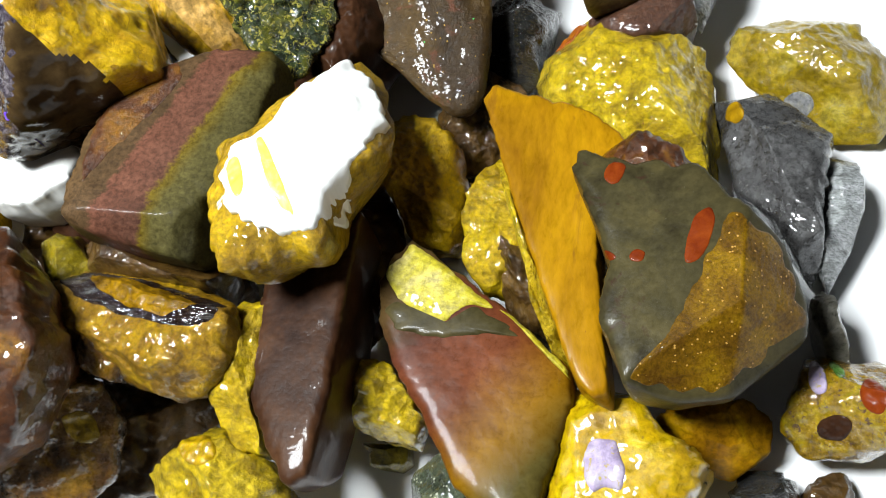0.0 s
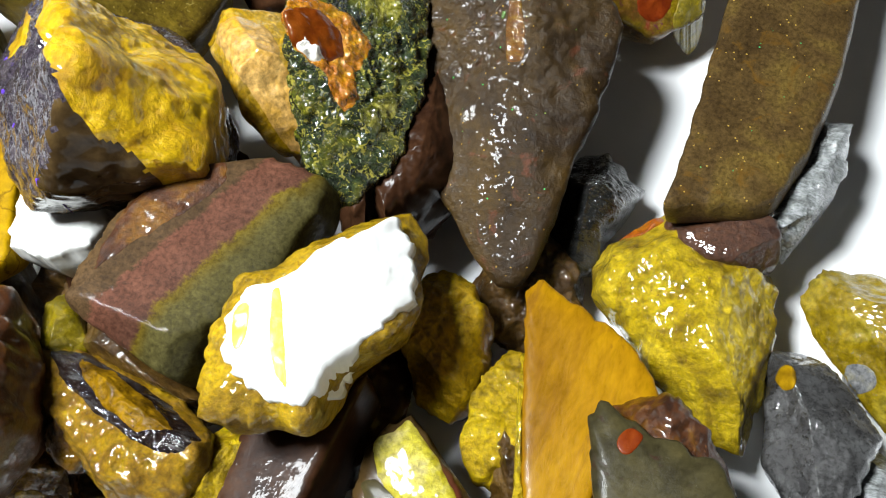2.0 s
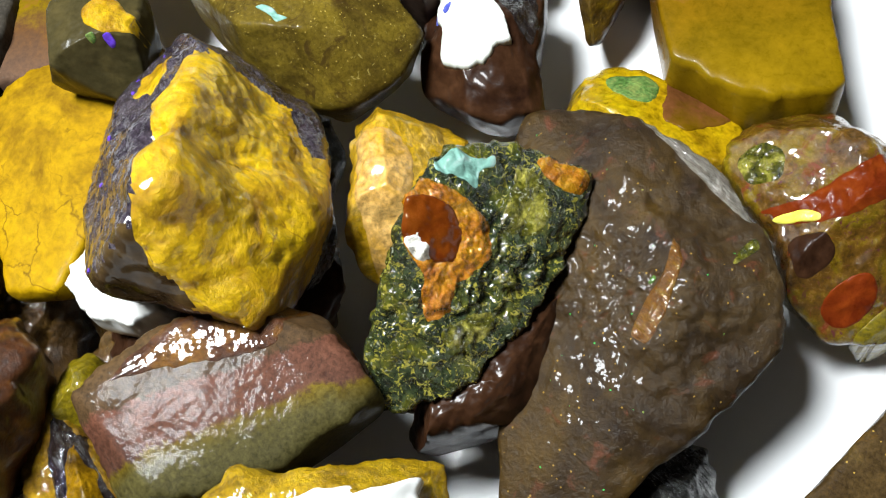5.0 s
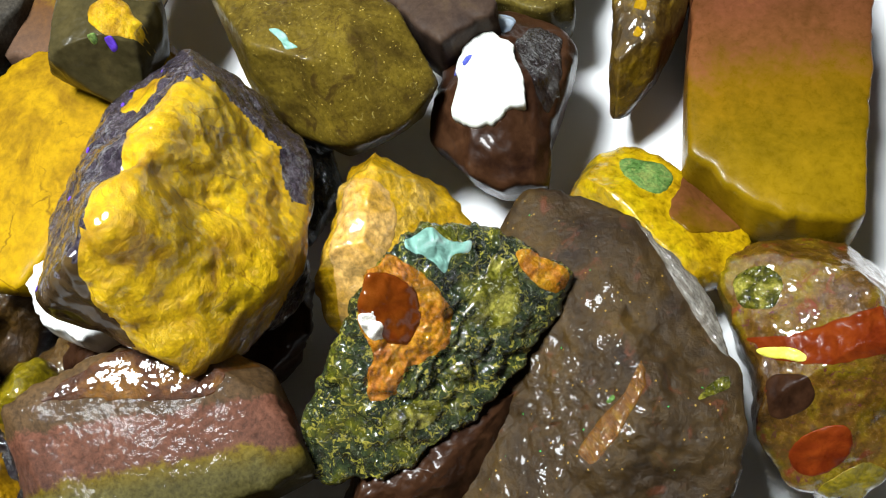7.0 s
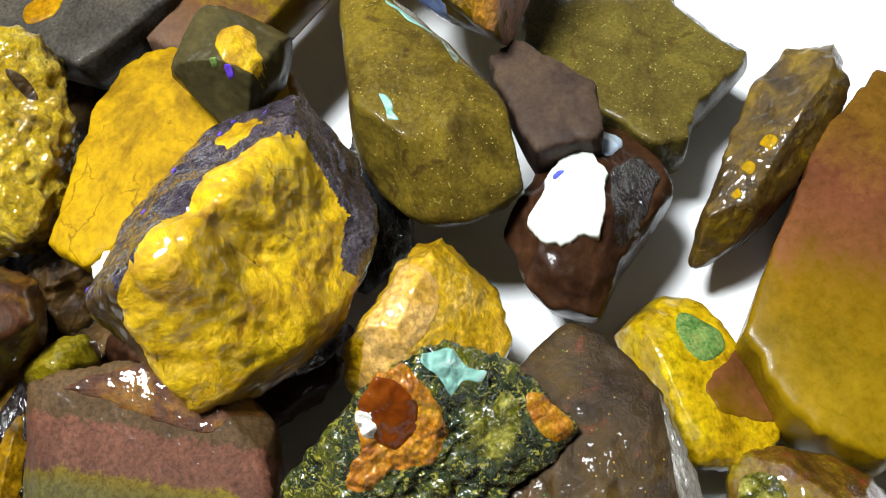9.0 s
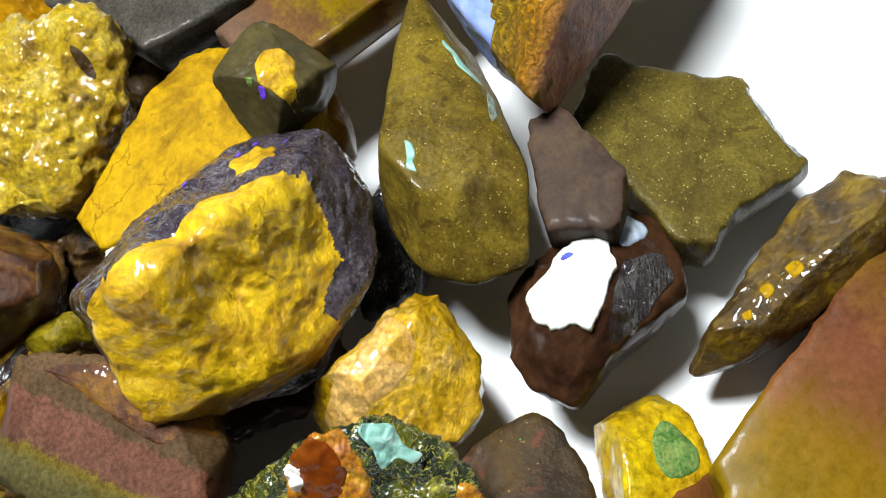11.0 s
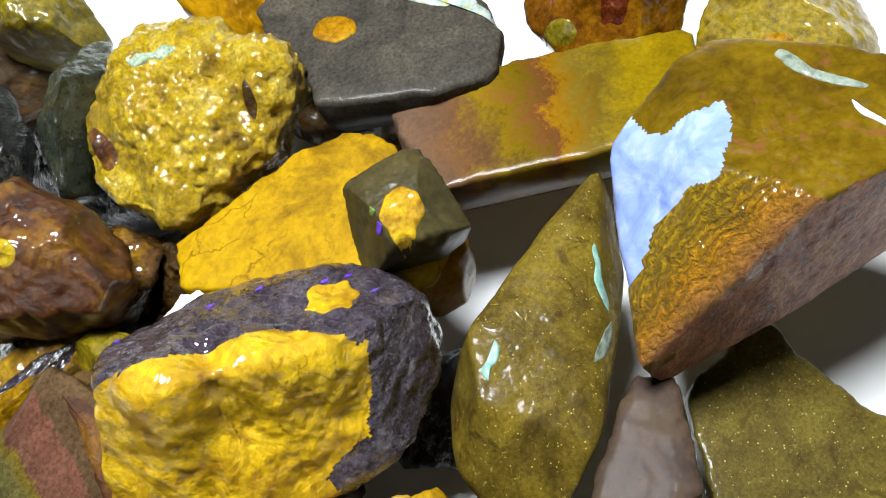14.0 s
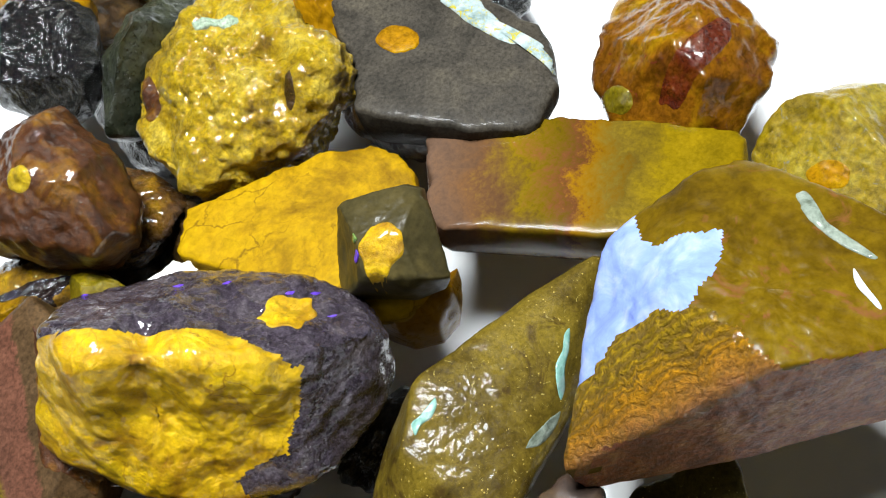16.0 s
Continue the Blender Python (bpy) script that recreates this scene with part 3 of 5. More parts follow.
def stone(name, at, z, slope, base, dome, power, cuts, relief, material, corners, label, taper=0.22, seed=None, parent=None):
    """A stone: worn outline, a top that is flat or domed, knocked-off facets, lumps and grain; sizes in centimetres from its own foot."""
    rnd = random.Random(seed if seed is not None else name)
    n, tops, sides = 150, 40, 14
    edge = smooth_outline(corners, n, 2)
    size = float(np.mean(np.linalg.norm(edge, axis=1)))
    off = Vector((rnd.uniform(0, 90), rnd.uniform(0, 90), rnd.uniform(0, 90)))
    plain = edge.copy()
    for k in range(n):
        x, y = edge[k]
        g = 1 + (0.06 + 0.35 * relief[0] + 0.25 * relief[1]) / max(size, 0.3) * noise.fractal(Vector((x * 2.6, y * 2.6, 0)) + off, 0.7, 2.0, 4) * 1.2
        edge[k] *= g
    rim = z - base
    rows = []
    for r in range(1, tops + 1):
        f = (r / tops) ** 0.9
        h = dome * max(0.0, 1 - f ** power) ** 0.6
        rows.append([[f * x, f * y, rim + slope[0] * f * x + slope[1] * f * y + h] for x, y in edge])
    for k in range(1, sides + 1):
        u = k / sides
        sc = 1 + 0.04 * math.sin(math.pi * u) - taper * u * u
        w = max(0.0, 1 - 3 * u)
        rows.append([[x * sc, y * sc, (rim + slope[0] * x + slope[1] * y) * (1 - u)] for x, y in edge * w + plain * (1 - w)])
    pole = [0, 0, rim + dome]
    every = np.array([pole] + [p for row in rows for p in row])
    mid = np.array([0, 0, rim * 0.5])
    for _ in range(cuts + cuts // 2):
        a, tilt = rnd.uniform(0, 2 * math.pi), rnd.uniform(0.45, 1.25)
        d = np.array([math.cos(a) * math.sin(tilt), math.sin(a) * math.sin(tilt), math.cos(tilt)])
        s = (every - mid) @ d
        lim = s.max() * rnd.uniform(0.74, 0.92)
        over = np.maximum(0, s - lim)
        every -= 0.97 * over[:, None] * d
    # lumps and grain along the outward way
    out = np.empty_like(every)
    for k, p in enumerate(every):
        v = Vector(p)
        w = Vector((p[0], p[1], (p[2] - rim * 0.6) * 1.6))
        w = w.normalized() if w.length > 1e-6 else Vector((0, 0, 1))
        if k <= tops * n and dome < 0.2:
            w = (w * 0.3 + Vector((0, 0, 1))).normalized()
        low = noise.fractal(v * 0.85 + off, 1.0, 2.0, 3)
        high = 1 - abs(noise.fractal(v * 2.4 + off, 0.8, 2.0, 3)) * 2
        fade = min(1.0, max(0.0, p[2]) / 0.4) * (0.45 if dome < 0.2 and k <= (tops - 2) * n else 1.0)
        out[k] = p + np.array(w) * (relief[0] * low * 0.9 + relief[1] * (high - 0.6) * 0.55 + crumbs(v + off, relief[1])) * fade
    out[:, 2] = np.maximum(out[:, 2], 0)
    grid = out[1:].reshape(-1, n, 3)
    me = skin(name, grid, tuple(out[0]), material)
    ob = new(name, me)
    ob.location = (at[0] * CM, at[1] * CM, base * CM)
    STONES[seed or name] = ob
    if parent:
        ob.parent = STONES[parent]
        ob.location -= STONES[parent].location
        return tagged(ob, label)
    return tagged(ob, label, "stone")


def inlay(host, name, material, lift, corners, label="", lumps=0.0, level=False):
    """A patch of other mineral that stands slightly proud of its stone, its edge sunk into it."""
    ob = STONES[host]
    rnd = random.Random(name + host + str(corners[0]))
    wide = max(max(c[0] for c in corners) - min(c[0] for c in corners), max(c[1] for c in corners) - min(c[1] for c in corners))
    n, rings = (180, 44) if wide > 1.6 else (90, 12)
    edge = smooth_outline(corners, n, 70 if len(corners) < 7 else 8)
    mid = centre(edge)
    off = Vector((rnd.uniform(0, 90), rnd.uniform(0, 90), 0))
    size = float(np.mean(np.linalg.norm(edge - mid, axis=1)))

    def height(x, y):
        hit, place, normal, _ = ob.ray_cast(Vector((x * CM, y * CM, 0.3)), Vector((0, 0, -1)))
        return place.z / CM if hit else None

    grid, below = [], 0.15
    if level:
        spots = [(mid + (e - mid) * f) for e in edge[::6] for f in (0.3, 0.6, 0.9)]
        known = [(p[0], p[1], height(*p)) for p in spots]
        known = np.array([k for k in known if k[2] is not None])
        plane = np.linalg.lstsq(np.c_[known[:, :2], np.ones(len(known))], known[:, 2], rcond=None)[0]
        above = float(np.percentile(known[:, 2] - np.c_[known[:, :2], np.ones(len(known))] @ plane, 85))
        real = height

        def height(x, y):
            h = real(x, y)
            return None if h is None else 0.45 * h + 0.55 * (plane[0] * x + plane[1] * y + plane[2] + above)
    top = height(*mid)
    if top is None:
        return None
    for r in range(1, rings + 1):
        f = (r / rings) ** 0.8
        row = []
        for x, y in edge:
            j = 1 + 0.10 * noise.fractal(Vector((x * 3.0, y * 3.0, 0)) + off, 0.9, 2.0, 3)
            px, py = mid + (np.array([x, y]) - mid) * f * j
            h = height(px, py)
            if h is None:
                row.append((*grid[-1][len(row)][:2], grid[-1][len(row)][2] - 0.1) if grid else (px, py, top))
            else:
                row.append((px, py, h + lift * (1 - f ** 6) - (0.05 if r == rings else 0) + 0.1 * lift * noise.noise(Vector((px * 4, py * 4, 1)) + off)
                            + lumps * (1 - f ** 4) * max(0.0, noise.noise(Vector((px * 0.9, py * 0.9, 3)) + off) + 0.5 * noise.noise(Vector((px * 1.9, py * 1.9, 5)) + off) + 0.35)))
        grid.append(row)
    grid.append([(x, y, h - below) for x, y, h in grid[-1]])
    me = skin(name, grid, (mid[0], mid[1], float(np.mean([p[2] for p in grid[0]]))), material)
    part = new(name, me)
    part.parent = ob
    STONES[host + "/" + name] = part
    if label:
        part["label"] = label
    return part


bpy.context.view_layer.update()
stone("tan_pebble", (0.86, 4.56), 1.00, (0.000, 0.000), 0.00, 0.5, 2.5, 5, (0.06, 0.03), "orange",
      [(-0.80, -0.19), (-0.40, -0.51), (0.21, -0.65), (0.76, -0.23), (0.81, 0.26), (0.48, 0.54), (-0.32, 0.53), (-0.84, 0.27)],
      "small orange translucent stone lying on the white tray", taper=0.5, seed="tan_pebble")
stone("opal_nugget", (2.72, 4.97), 1.40, (0.000, 0.000), 0.00, 0.9, 2.2, 8, (0.12, 0.048), "potch",
      [(-0.91, -0.33), (-0.60, -0.71), (0.18, -0.75), (0.75, -0.52), (0.95, 0.18), (0.49, 0.74), (-0.00, 0.70), (-0.52, 0.83), (-0.77, 0.24)],
      "brown opal nugget with bluish and red veins, wet", taper=0.5, seed="opal_nugget")
stone("grey_pebble", (1.49, 3.73), 0.60, (0.000, 0.000), 0.00, 0.5, 2.2, 8, (0.1, 0.036), "black",
      [(-0.41, -0.41), (0.20, -0.46), (0.51, -0.14), (0.45, 0.26), (0.08, 0.49), (-0.31, 0.43), (-0.47, 0.06)],
      "small dark glassy stone on the white tray", taper=0.5, seed="grey_pebble")
stone("brown_chip", (2.39, 3.73), 0.60, (0.000, 0.000), 0.00, 0.4, 2.2, 8, (0.1, 0.036), "brown",
      [(-0.36, -0.37), (0.22, -0.41), (0.36, 0.05), (0.35, 0.48), (-0.10, 0.35), (-0.41, 0.10)],
      "small brown stone chip on the white tray", taper=0.5, seed="brown_chip")
stone("grey_sliver", (2.52, 6.13), 1.30, (0.000, 0.000), 0.00, 0.3, 3, 4, (0.05, 0.03), "grey",
      [(-0.03, -0.53), (0.18, -0.87), (0.22, -0.27), (0.07, 0.54), (-0.08, 0.71), (-0.25, 0.50), (-0.23, 0.18)],
      "narrow grey stone sliver standing among the others", taper=0.12, seed="grey_sliver")
stone("ochre_pebble", (-4.44, 4.86), 1.70, (0.000, 0.000), 0.00, 0.8, 2.6, 6, (0.12, 0.072), "ochre",
      [(-0.63, -0.21), (-0.11, -0.59), (0.62, -0.66), (0.80, -0.27), (0.31, 0.48), (-0.20, 0.76), (-0.60, 0.57), (-0.73, 0.11)],
      "small bright ochre stone with a crumbly wet surface", taper=0.5, seed="ochre_pebble")
stone("green_pebble", (-4.52, 4.22), 0.50, (0.000, 0.000), 0.00, 0.3, 2.5, 4, (0.06, 0.024), "olive",
      [(-0.24, -0.21), (0.17, -0.25), (0.37, -0.10), (0.31, 0.23), (-0.44, 0.16)],
      "tiny olive pebble on the white tray", taper=0.12, seed="green_pebble")
stone("ochre_nugget", (-6.61, 3.10), 2.70, (0.000, 0.000), 0.60, 0.9, 2.2, 14, (0.16, 0.084), "ochre",
      [(-1.03, -0.06), (-0.81, -0.78), (0.27, -1.10), (1.23, -0.67), (1.27, 0.11), (0.92, 0.58), (0.36, 0.65), (0.01, 0.98), (-0.60, 1.16), (-1.05, 1.00), (-1.21, 0.35)],
      "rough ochre-yellow stone with wet pitted skin", taper=0.5, seed="ochre_nugget")
stone("grey_green_stone", (-2.69, 3.42), 1.80, (0.000, 0.000), 0.30, 0.35, 4, 8, (0.08, 0.048), "greyglit",
      [(-0.94, -0.21), (-0.52, -1.01), (1.13, -0.68), (0.97, 0.11), (0.55, 0.60), (0.26, 1.07), (-0.11, 1.19), (-0.44, 0.83), (-0.92, 0.64), (-1.00, 0.12)],
      "grey-green glittering stone with a pale edge", taper=0.12, seed="grey_green_stone")
stone("maroon_slab", (-2.68, 5.04), 2.29, (-0.079, 0.036), 0.80, 0.12, 9, 0, (0.025, 0.0075), "maroon",
      [(-1.53, 0.92), (-1.28, 0.19), (-0.77, -0.50), (-0.16, -1.64), (0.95, -2.36), (1.15, -1.57), (1.51, -0.41), (1.45, 0.14), (0.78, 0.78), (0.04, 1.41), (-1.12, 2.20), (-1.55, 1.68)],
      "maroon slab with cream cap and yellow rind", taper=0.12, seed="maroon_slab")
stone("yellow_wedge", (-0.58, 3.84), 1.90, (0.000, 0.000), 0.40, 0.35, 4, 5, (0.1, 0.036), "yellowclear",
      [(-0.83, 0.51), (-1.08, -0.33), (-0.96, -1.04), (0.76, -0.95), (1.14, -0.40), (1.39, 0.08), (0.68, 0.54), (0.19, 1.21), (-0.40, 1.21), (-0.70, 1.34)],
      "yellow stone wedge with a violet opal patch", taper=0.12, seed="yellow_wedge")
stone("dark_slab", (-5.22, 5.31), 3.00, (-0.012, 0.016), 1.50, 0.1, 9, 0, (0.025, 0.0075), "darkmar",
      [(-0.79, 0.08), (-0.72, -0.82), (0.01, -2.11), (0.39, -1.97), (0.53, -1.14), (0.63, 0.08), (0.66, 1.19), (0.72, 2.16), (0.03, 1.59), (-0.76, 1.02)],
      "dark maroon smooth slab with a yellow crust edge", taper=0.12, seed="dark_slab")
stone("crust", (-6.20, 4.99), 3.05, (-0.012, 0.016), 1.55, 0.3, 3, 6, (0.12, 0.06), "ochre2",
      [(-0.30, 0.76), (-0.19, 0.48), (-0.48, 0.20), (-0.50, -0.34), (-0.33, -0.78), (0.06, -1.33), (0.42, -1.28), (0.31, -0.68), (0.33, 0.02), (0.34, 0.76), (0.27, 1.42), (-0.06, 1.38)],
      "ochre crust of stone with a ragged edge", taper=0.12, seed="ochre_crust", parent="dark_slab")
stone("crescent_stone", (-7.72, 5.44), 3.70, (0.000, 0.000), 2.20, 0.2, 4, 4, (0.1, 0.06), "brownochre",
      [(-1.34, -0.20), (-0.32, -0.88), (0.66, -1.16), (1.18, -1.02), (1.56, -0.58), (1.65, -0.04), (1.42, 0.45), (0.59, 0.82), (-0.98, 0.95), (-1.84, 0.77), (-1.94, 0.34)],
      "ochre-brown stone with an inset lens-shaped hollow", taper=0.4, seed="crescent_stone")
stone("wet_boulder", (-9.99, 4.21), 3.60, (0.000, 0.000), 1.50, 1.1, 2.2, 16, (0.2, 0.084), "wetbrown",
      [(-1.50, -0.34), (-0.10, -1.88), (1.16, -1.59), (1.79, -1.17), (1.75, -0.69), (1.78, 0.06), (1.52, 0.49), (0.64, 1.12), (-0.17, 1.70), (-1.01, 1.91), (-1.81, 1.34)],
      "dark wet brown stone with lumpy glossy skin", taper=0.5, seed="wet_boulder")
stone("striped_stone", (-7.35, 8.29), 4.44, (-0.190, -0.062), 2.90, 0.12, 8, 3, (0.05, 0.015), "striped",
      [(-0.37, -1.81), (0.51, -1.96), (0.82, -1.15), (0.94, -0.72), (1.28, -0.00), (1.39, 0.87), (1.45, 1.67), (0.54, 1.79), (-0.16, 1.81), (-0.91, 1.29), (-1.34, -0.07), (-1.39, -1.54)],
      "red-brown banded stone with grey-green side", taper=0.12, seed="striped_stone")
stone("wet_brown_stone", (-8.30, 6.56), 3.60, (0.000, 0.000), 2.10, 0.3, 3, 6, (0.1, 0.048), "brown",
      [(-0.74, -0.30), (0.15, -0.30), (1.46, -0.39), (1.67, 0.04), (1.38, 0.46), (0.85, 0.00), (-0.18, 0.33), (-1.40, 0.49), (-1.45, -0.26)],
      "dark wet brown stone below the banded stone", taper=0.12, seed="striped_foot")
stone("ochre_lump", (-3.85, 8.62), 2.50, (0.000, 0.000), 0.00, 0.8, 2.2, 12, (0.14, 0.1), "ochre3",
      [(-0.60, -0.30), (-0.22, -1.04), (0.31, -1.14), (0.64, -0.67), (0.71, 0.05), (0.47, 0.70), (-0.06, 1.07), (-0.65, 1.00), (-0.66, 0.23)],
      "brown-ochre lump of stone in shade", taper=0.5, seed="ochre_lump")
stone("ochre_cobble", (-2.65, 7.77), 2.00, (0.000, 0.000), 0.00, 0.7, 2.2, 10, (0.1, 0.06), "ochre2",
      [(-0.27, -0.94), (0.11, -1.18), (0.49, -0.95), (0.54, -0.29), (0.34, 0.61), (0.00, 1.47), (-0.26, 1.17), (-0.41, 0.65), (-0.55, -0.35)],
      "ochre cobble wedged between other stones", taper=0.5, seed="ochre_cobble")
stone("orange_plate", (-1.36, 7.65), 2.90, (-0.077, 0.004), 1.40, 0.06, 10, 0, (0.02, 0.005), "amber",
      [(-0.99, 0.92), (-0.54, -0.45), (-0.09, -1.70), (0.35, -2.85), (0.84, -3.09), (0.71, -1.97), (0.62, -1.00), (0.57, -0.15), (1.08, 0.88), (0.62, 1.41), (-0.17, 1.81), (-1.10, 2.07), (-1.35, 1.98)],
      "amber-orange smooth stone plate with crusty rim", taper=0.12, seed="orange_plate")
stone("rind", (-1.84, 6.85), 2.50, (0.000, 0.000), 1.00, 0.3, 3, 6, (0.1, 0.06), "ochre",
      [(-0.26, 0.47), (0.05, -0.53), (0.52, -1.59), (0.69, -1.46), (0.30, -0.64), (-0.17, 0.68), (-0.64, 2.03), (-0.70, 1.91)],
      "ochre rind along a stone plate", taper=0.12, seed="ochre_rind", parent="orange_plate")
stone("jasper_slab", (0.52, 6.18), 3.60, (-0.012, 0.016), 2.10, 0.1, 9, 3, (0.03, 0.01), "jasper",
      [(-1.54, 1.56), (-1.27, 0.91), (-1.01, 0.04), (-1.12, -0.54), (-0.99, -1.02), (-0.72, -1.64), (-0.22, -1.75), (0.55, -1.63), (0.98, -1.25), (1.61, -0.72), (1.60, -0.26), (1.32, 0.47), (0.69, 1.00), (0.21, 1.56), (-0.69, 1.65), (-1.51, 1.91)],
      "large grey-brown flat stone with red jasper flecks", taper=0.12, seed="jasper_slab")
stone("crest", (0.03, 7.81), 3.30, (0.000, 0.000), 1.80, 0.3, 3, 6, (0.1, 0.048), "redbrown",
      [(-0.39, -0.47), (0.72, -0.71), (1.11, -0.37), (0.73, 0.16), (0.33, 0.46), (-0.08, 0.69), (-0.58, 0.67), (-1.15, 0.23)],
      "red-brown rough crest of stone behind a flat slab", taper=0.3, seed="jasper_crest", parent="jasper_slab")
stone("dark_grey_stone", (1.84, 9.03), 1.51, (-0.109, -0.016), 0.00, 0.25, 4, 8, (0.1, 0.036), "darkgrey",
      [(-0.62, -0.50), (-0.11, -1.01), (0.56, -2.21), (0.64, -1.68), (0.71, -0.59), (0.91, 0.30), (0.62, 0.60), (0.04, 1.14), (-0.39, 1.64), (-0.85, 1.47), (-0.95, 1.08)],
      "dark grey stone with ring marks and silver facet", taper=0.35, seed="dark_grey_stone")
stone("facet", (2.79, 8.38), 1.00, (-0.067, 0.074), 0.00, 0.25, 4, 4, (0.06, 0.03), "silver",
      [(-0.23, 0.11), (-0.34, -0.98), (-0.20, -1.37), (0.17, -0.67), (0.40, 0.00), (0.37, 0.63), (0.03, 1.09), (-0.26, 1.11)],
      "pale silver-grey stone flake with glassy sheen", taper=0.12, seed="silver_flake", parent="dark_grey_stone")
stone("yellow_boulder", (-0.42, 10.54), 1.50, (0.034, -0.037), 0.00, 0.6, 3.2, 6, (0.12, 0.06), "ochre",
      [(-1.50, -0.29), (-0.58, -0.96), (0.51, -1.90), (1.52, -2.04), (1.47, -1.32), (1.40, 0.04), (1.24, 0.95), (0.99, 1.34), (-0.49, 1.44), (-1.26, 1.85), (-1.71, 1.25), (-1.82, 0.54)],
      "bright yellow ochre boulder with a red tip, wet", taper=0.5, seed="yellow_boulder")
stone("yellow_pebble", (2.67, 11.09), 0.70, (0.000, 0.000), 0.00, 0.7, 2.4, 10, (0.1, 0.042), "yellowgrey",
      [(-1.25, -0.01), (-0.54, -0.68), (0.23, -1.48), (1.02, -1.48), (1.32, -0.67), (0.87, 0.62), (0.20, 1.33), (-0.58, 1.31), (-1.33, 0.99), (-1.51, 0.46)],
      "yellow-grey mottled stone on the white tray", taper=0.5, seed="yellow_pebble")
stone("glass_stone", (-2.67, 11.95), 1.60, (0.000, 0.000), 0.00, 0.4, 3, 10, (0.15, 0.072), "black",
      [(-0.51, -0.30), (-0.54, -0.96), (-0.22, -1.51), (0.56, -0.98), (0.41, -0.33), (0.72, 0.36), (0.87, 0.82), (-0.05, 1.28), (-0.56, 0.90), (-0.76, 0.34)],
      "black glassy stone with silver streaks", taper=0.5, seed="glass_stone")
stone("brown_plank", (-0.27, 15.76), 2.46, (-0.208, -0.025), 1.50, 0.1, 9, 0, (0.025, 0.0125), "brownspeck",
      [(-0.17, -3.88), (0.58, -3.60), (0.71, -3.32), (0.94, -2.46), (1.11, -0.77), (0.89, 3.60), (-0.94, 3.78), (-1.00, 1.39), (-0.97, -0.40), (-0.86, -2.99), (-0.89, -4.14)],
      "long brown speckled slab with a silver broken end", taper=0.12, seed="brown_plank")
stone("broken_end", (-0.16, 11.78), 2.00, (0.000, 0.000), 1.00, 0.12, 5, 3, (0.03, 0.0125), "maroonrough",
      [(-0.87, -0.30), (-0.12, -0.54), (0.53, -0.41), (0.83, -0.14), (0.69, 0.47), (0.48, 0.65), (-0.35, 0.34), (-1.06, -0.00)],
      "maroon rough broken stone end", taper=0.12, seed="brown_plank_end", parent="brown_plank")
stone("fibrous_edge", (0.86, 13.40), 1.80, (-0.082, 0.057), 0.80, 0.2, 4, 8, (0.12, 0.084), "silver",
      [(-0.17, -1.61), (0.05, -1.04), (0.40, -0.05), (0.27, 1.51), (-0.09, 1.53), (-0.16, 0.14), (-0.44, -0.53), (-0.44, -1.03)],
      "silver-grey fibrous broken stone edge", taper=0.12, seed="silver_break", parent="brown_plank")
block("long_brown_stone", (-4.69, 13.53), 1.00,
      [(-3.41, 0.57, 2.90), (-3.71, 1.37, 3.00), (-3.31, 1.87, 3.00), (-2.51, 2.32, 3.20), (-1.61, 2.47, 3.45), (-0.41, 2.57, 3.40), (0.99, 2.07, 3.40), (1.59, 1.67, 3.30), (2.04, 1.07, 3.00), (2.04, -0.23, 2.80), (1.79, -2.13, 2.50), (1.89, -3.33, 2.20), (1.59, -3.83, 2.10), (0.99, -3.73, 2.20), (0.49, -3.33, 2.40), (0.49, 0.77, 3.90), (-1.51, 1.47, 3.75), (0.99, -1.23, 3.20), (-0.51, -1.53, 2.50), (-2.11, -0.33, 2.70), (-2.81, 1.07, 1.00), (-0.81, 1.97, 1.00), (1.29, 0.87, 1.00), (1.29, -3.13, 1.00), (-0.31, -1.03, 1.00)],
      "brownspeck2", "long brown stone with fine colour specks, wet sheen", relief=(0.12, 0.05), sharp=30, seed="long_brown_stone")
stone("under_stone", (-5.38, 11.24), 3.00, (0.000, 0.000), 1.50, 0.3, 3, 6, (0.1, 0.048), "darkmar",
      [(-0.57, -0.72), (-0.67, -1.55), (-0.08, -1.45), (0.41, -0.54), (0.76, 0.09), (0.46, 0.83), (-0.33, 2.22), (-0.22, 1.31), (-0.24, 0.47)],
      "dark purple-brown stone below a glittering one", taper=0.12, seed="under_stone")
stone("red_stone", (-3.78, 17.43), 2.20, (0.000, 0.000), 0.00, 0.8, 2.6, 9, (0.14, 0.048), "redmix",
      [(-1.16, -1.05), (-0.44, -1.20), (0.38, -1.73), (1.24, -1.83), (2.08, -1.05), (1.81, -0.08), (1.09, 1.12), (-0.14, 2.01), (-1.11, 1.64), (-1.78, 0.85), (-2.03, -0.08), (-1.87, -0.82)],
      "mottled stone with red patches and glassy skin", taper=0.5, seed="red_stone")
stone("yellow_green_stone", (-7.44, 16.70), 1.60, (0.000, 0.000), 0.00, 0.5, 2.4, 6, (0.1, 0.03), "yellowclear",
      [(-1.06, -1.15), (0.07, -0.97), (1.45, -0.66), (1.78, 0.16), (1.44, 0.84), (1.02, 1.26), (0.37, 1.21), (-0.47, 0.84), (-1.25, 0.49), (-1.87, 0.01), (-1.90, -0.49), (-1.50, -0.86)],
      "yellow stone with green opal film and grey end", taper=0.5, seed="yellow_green_stone")
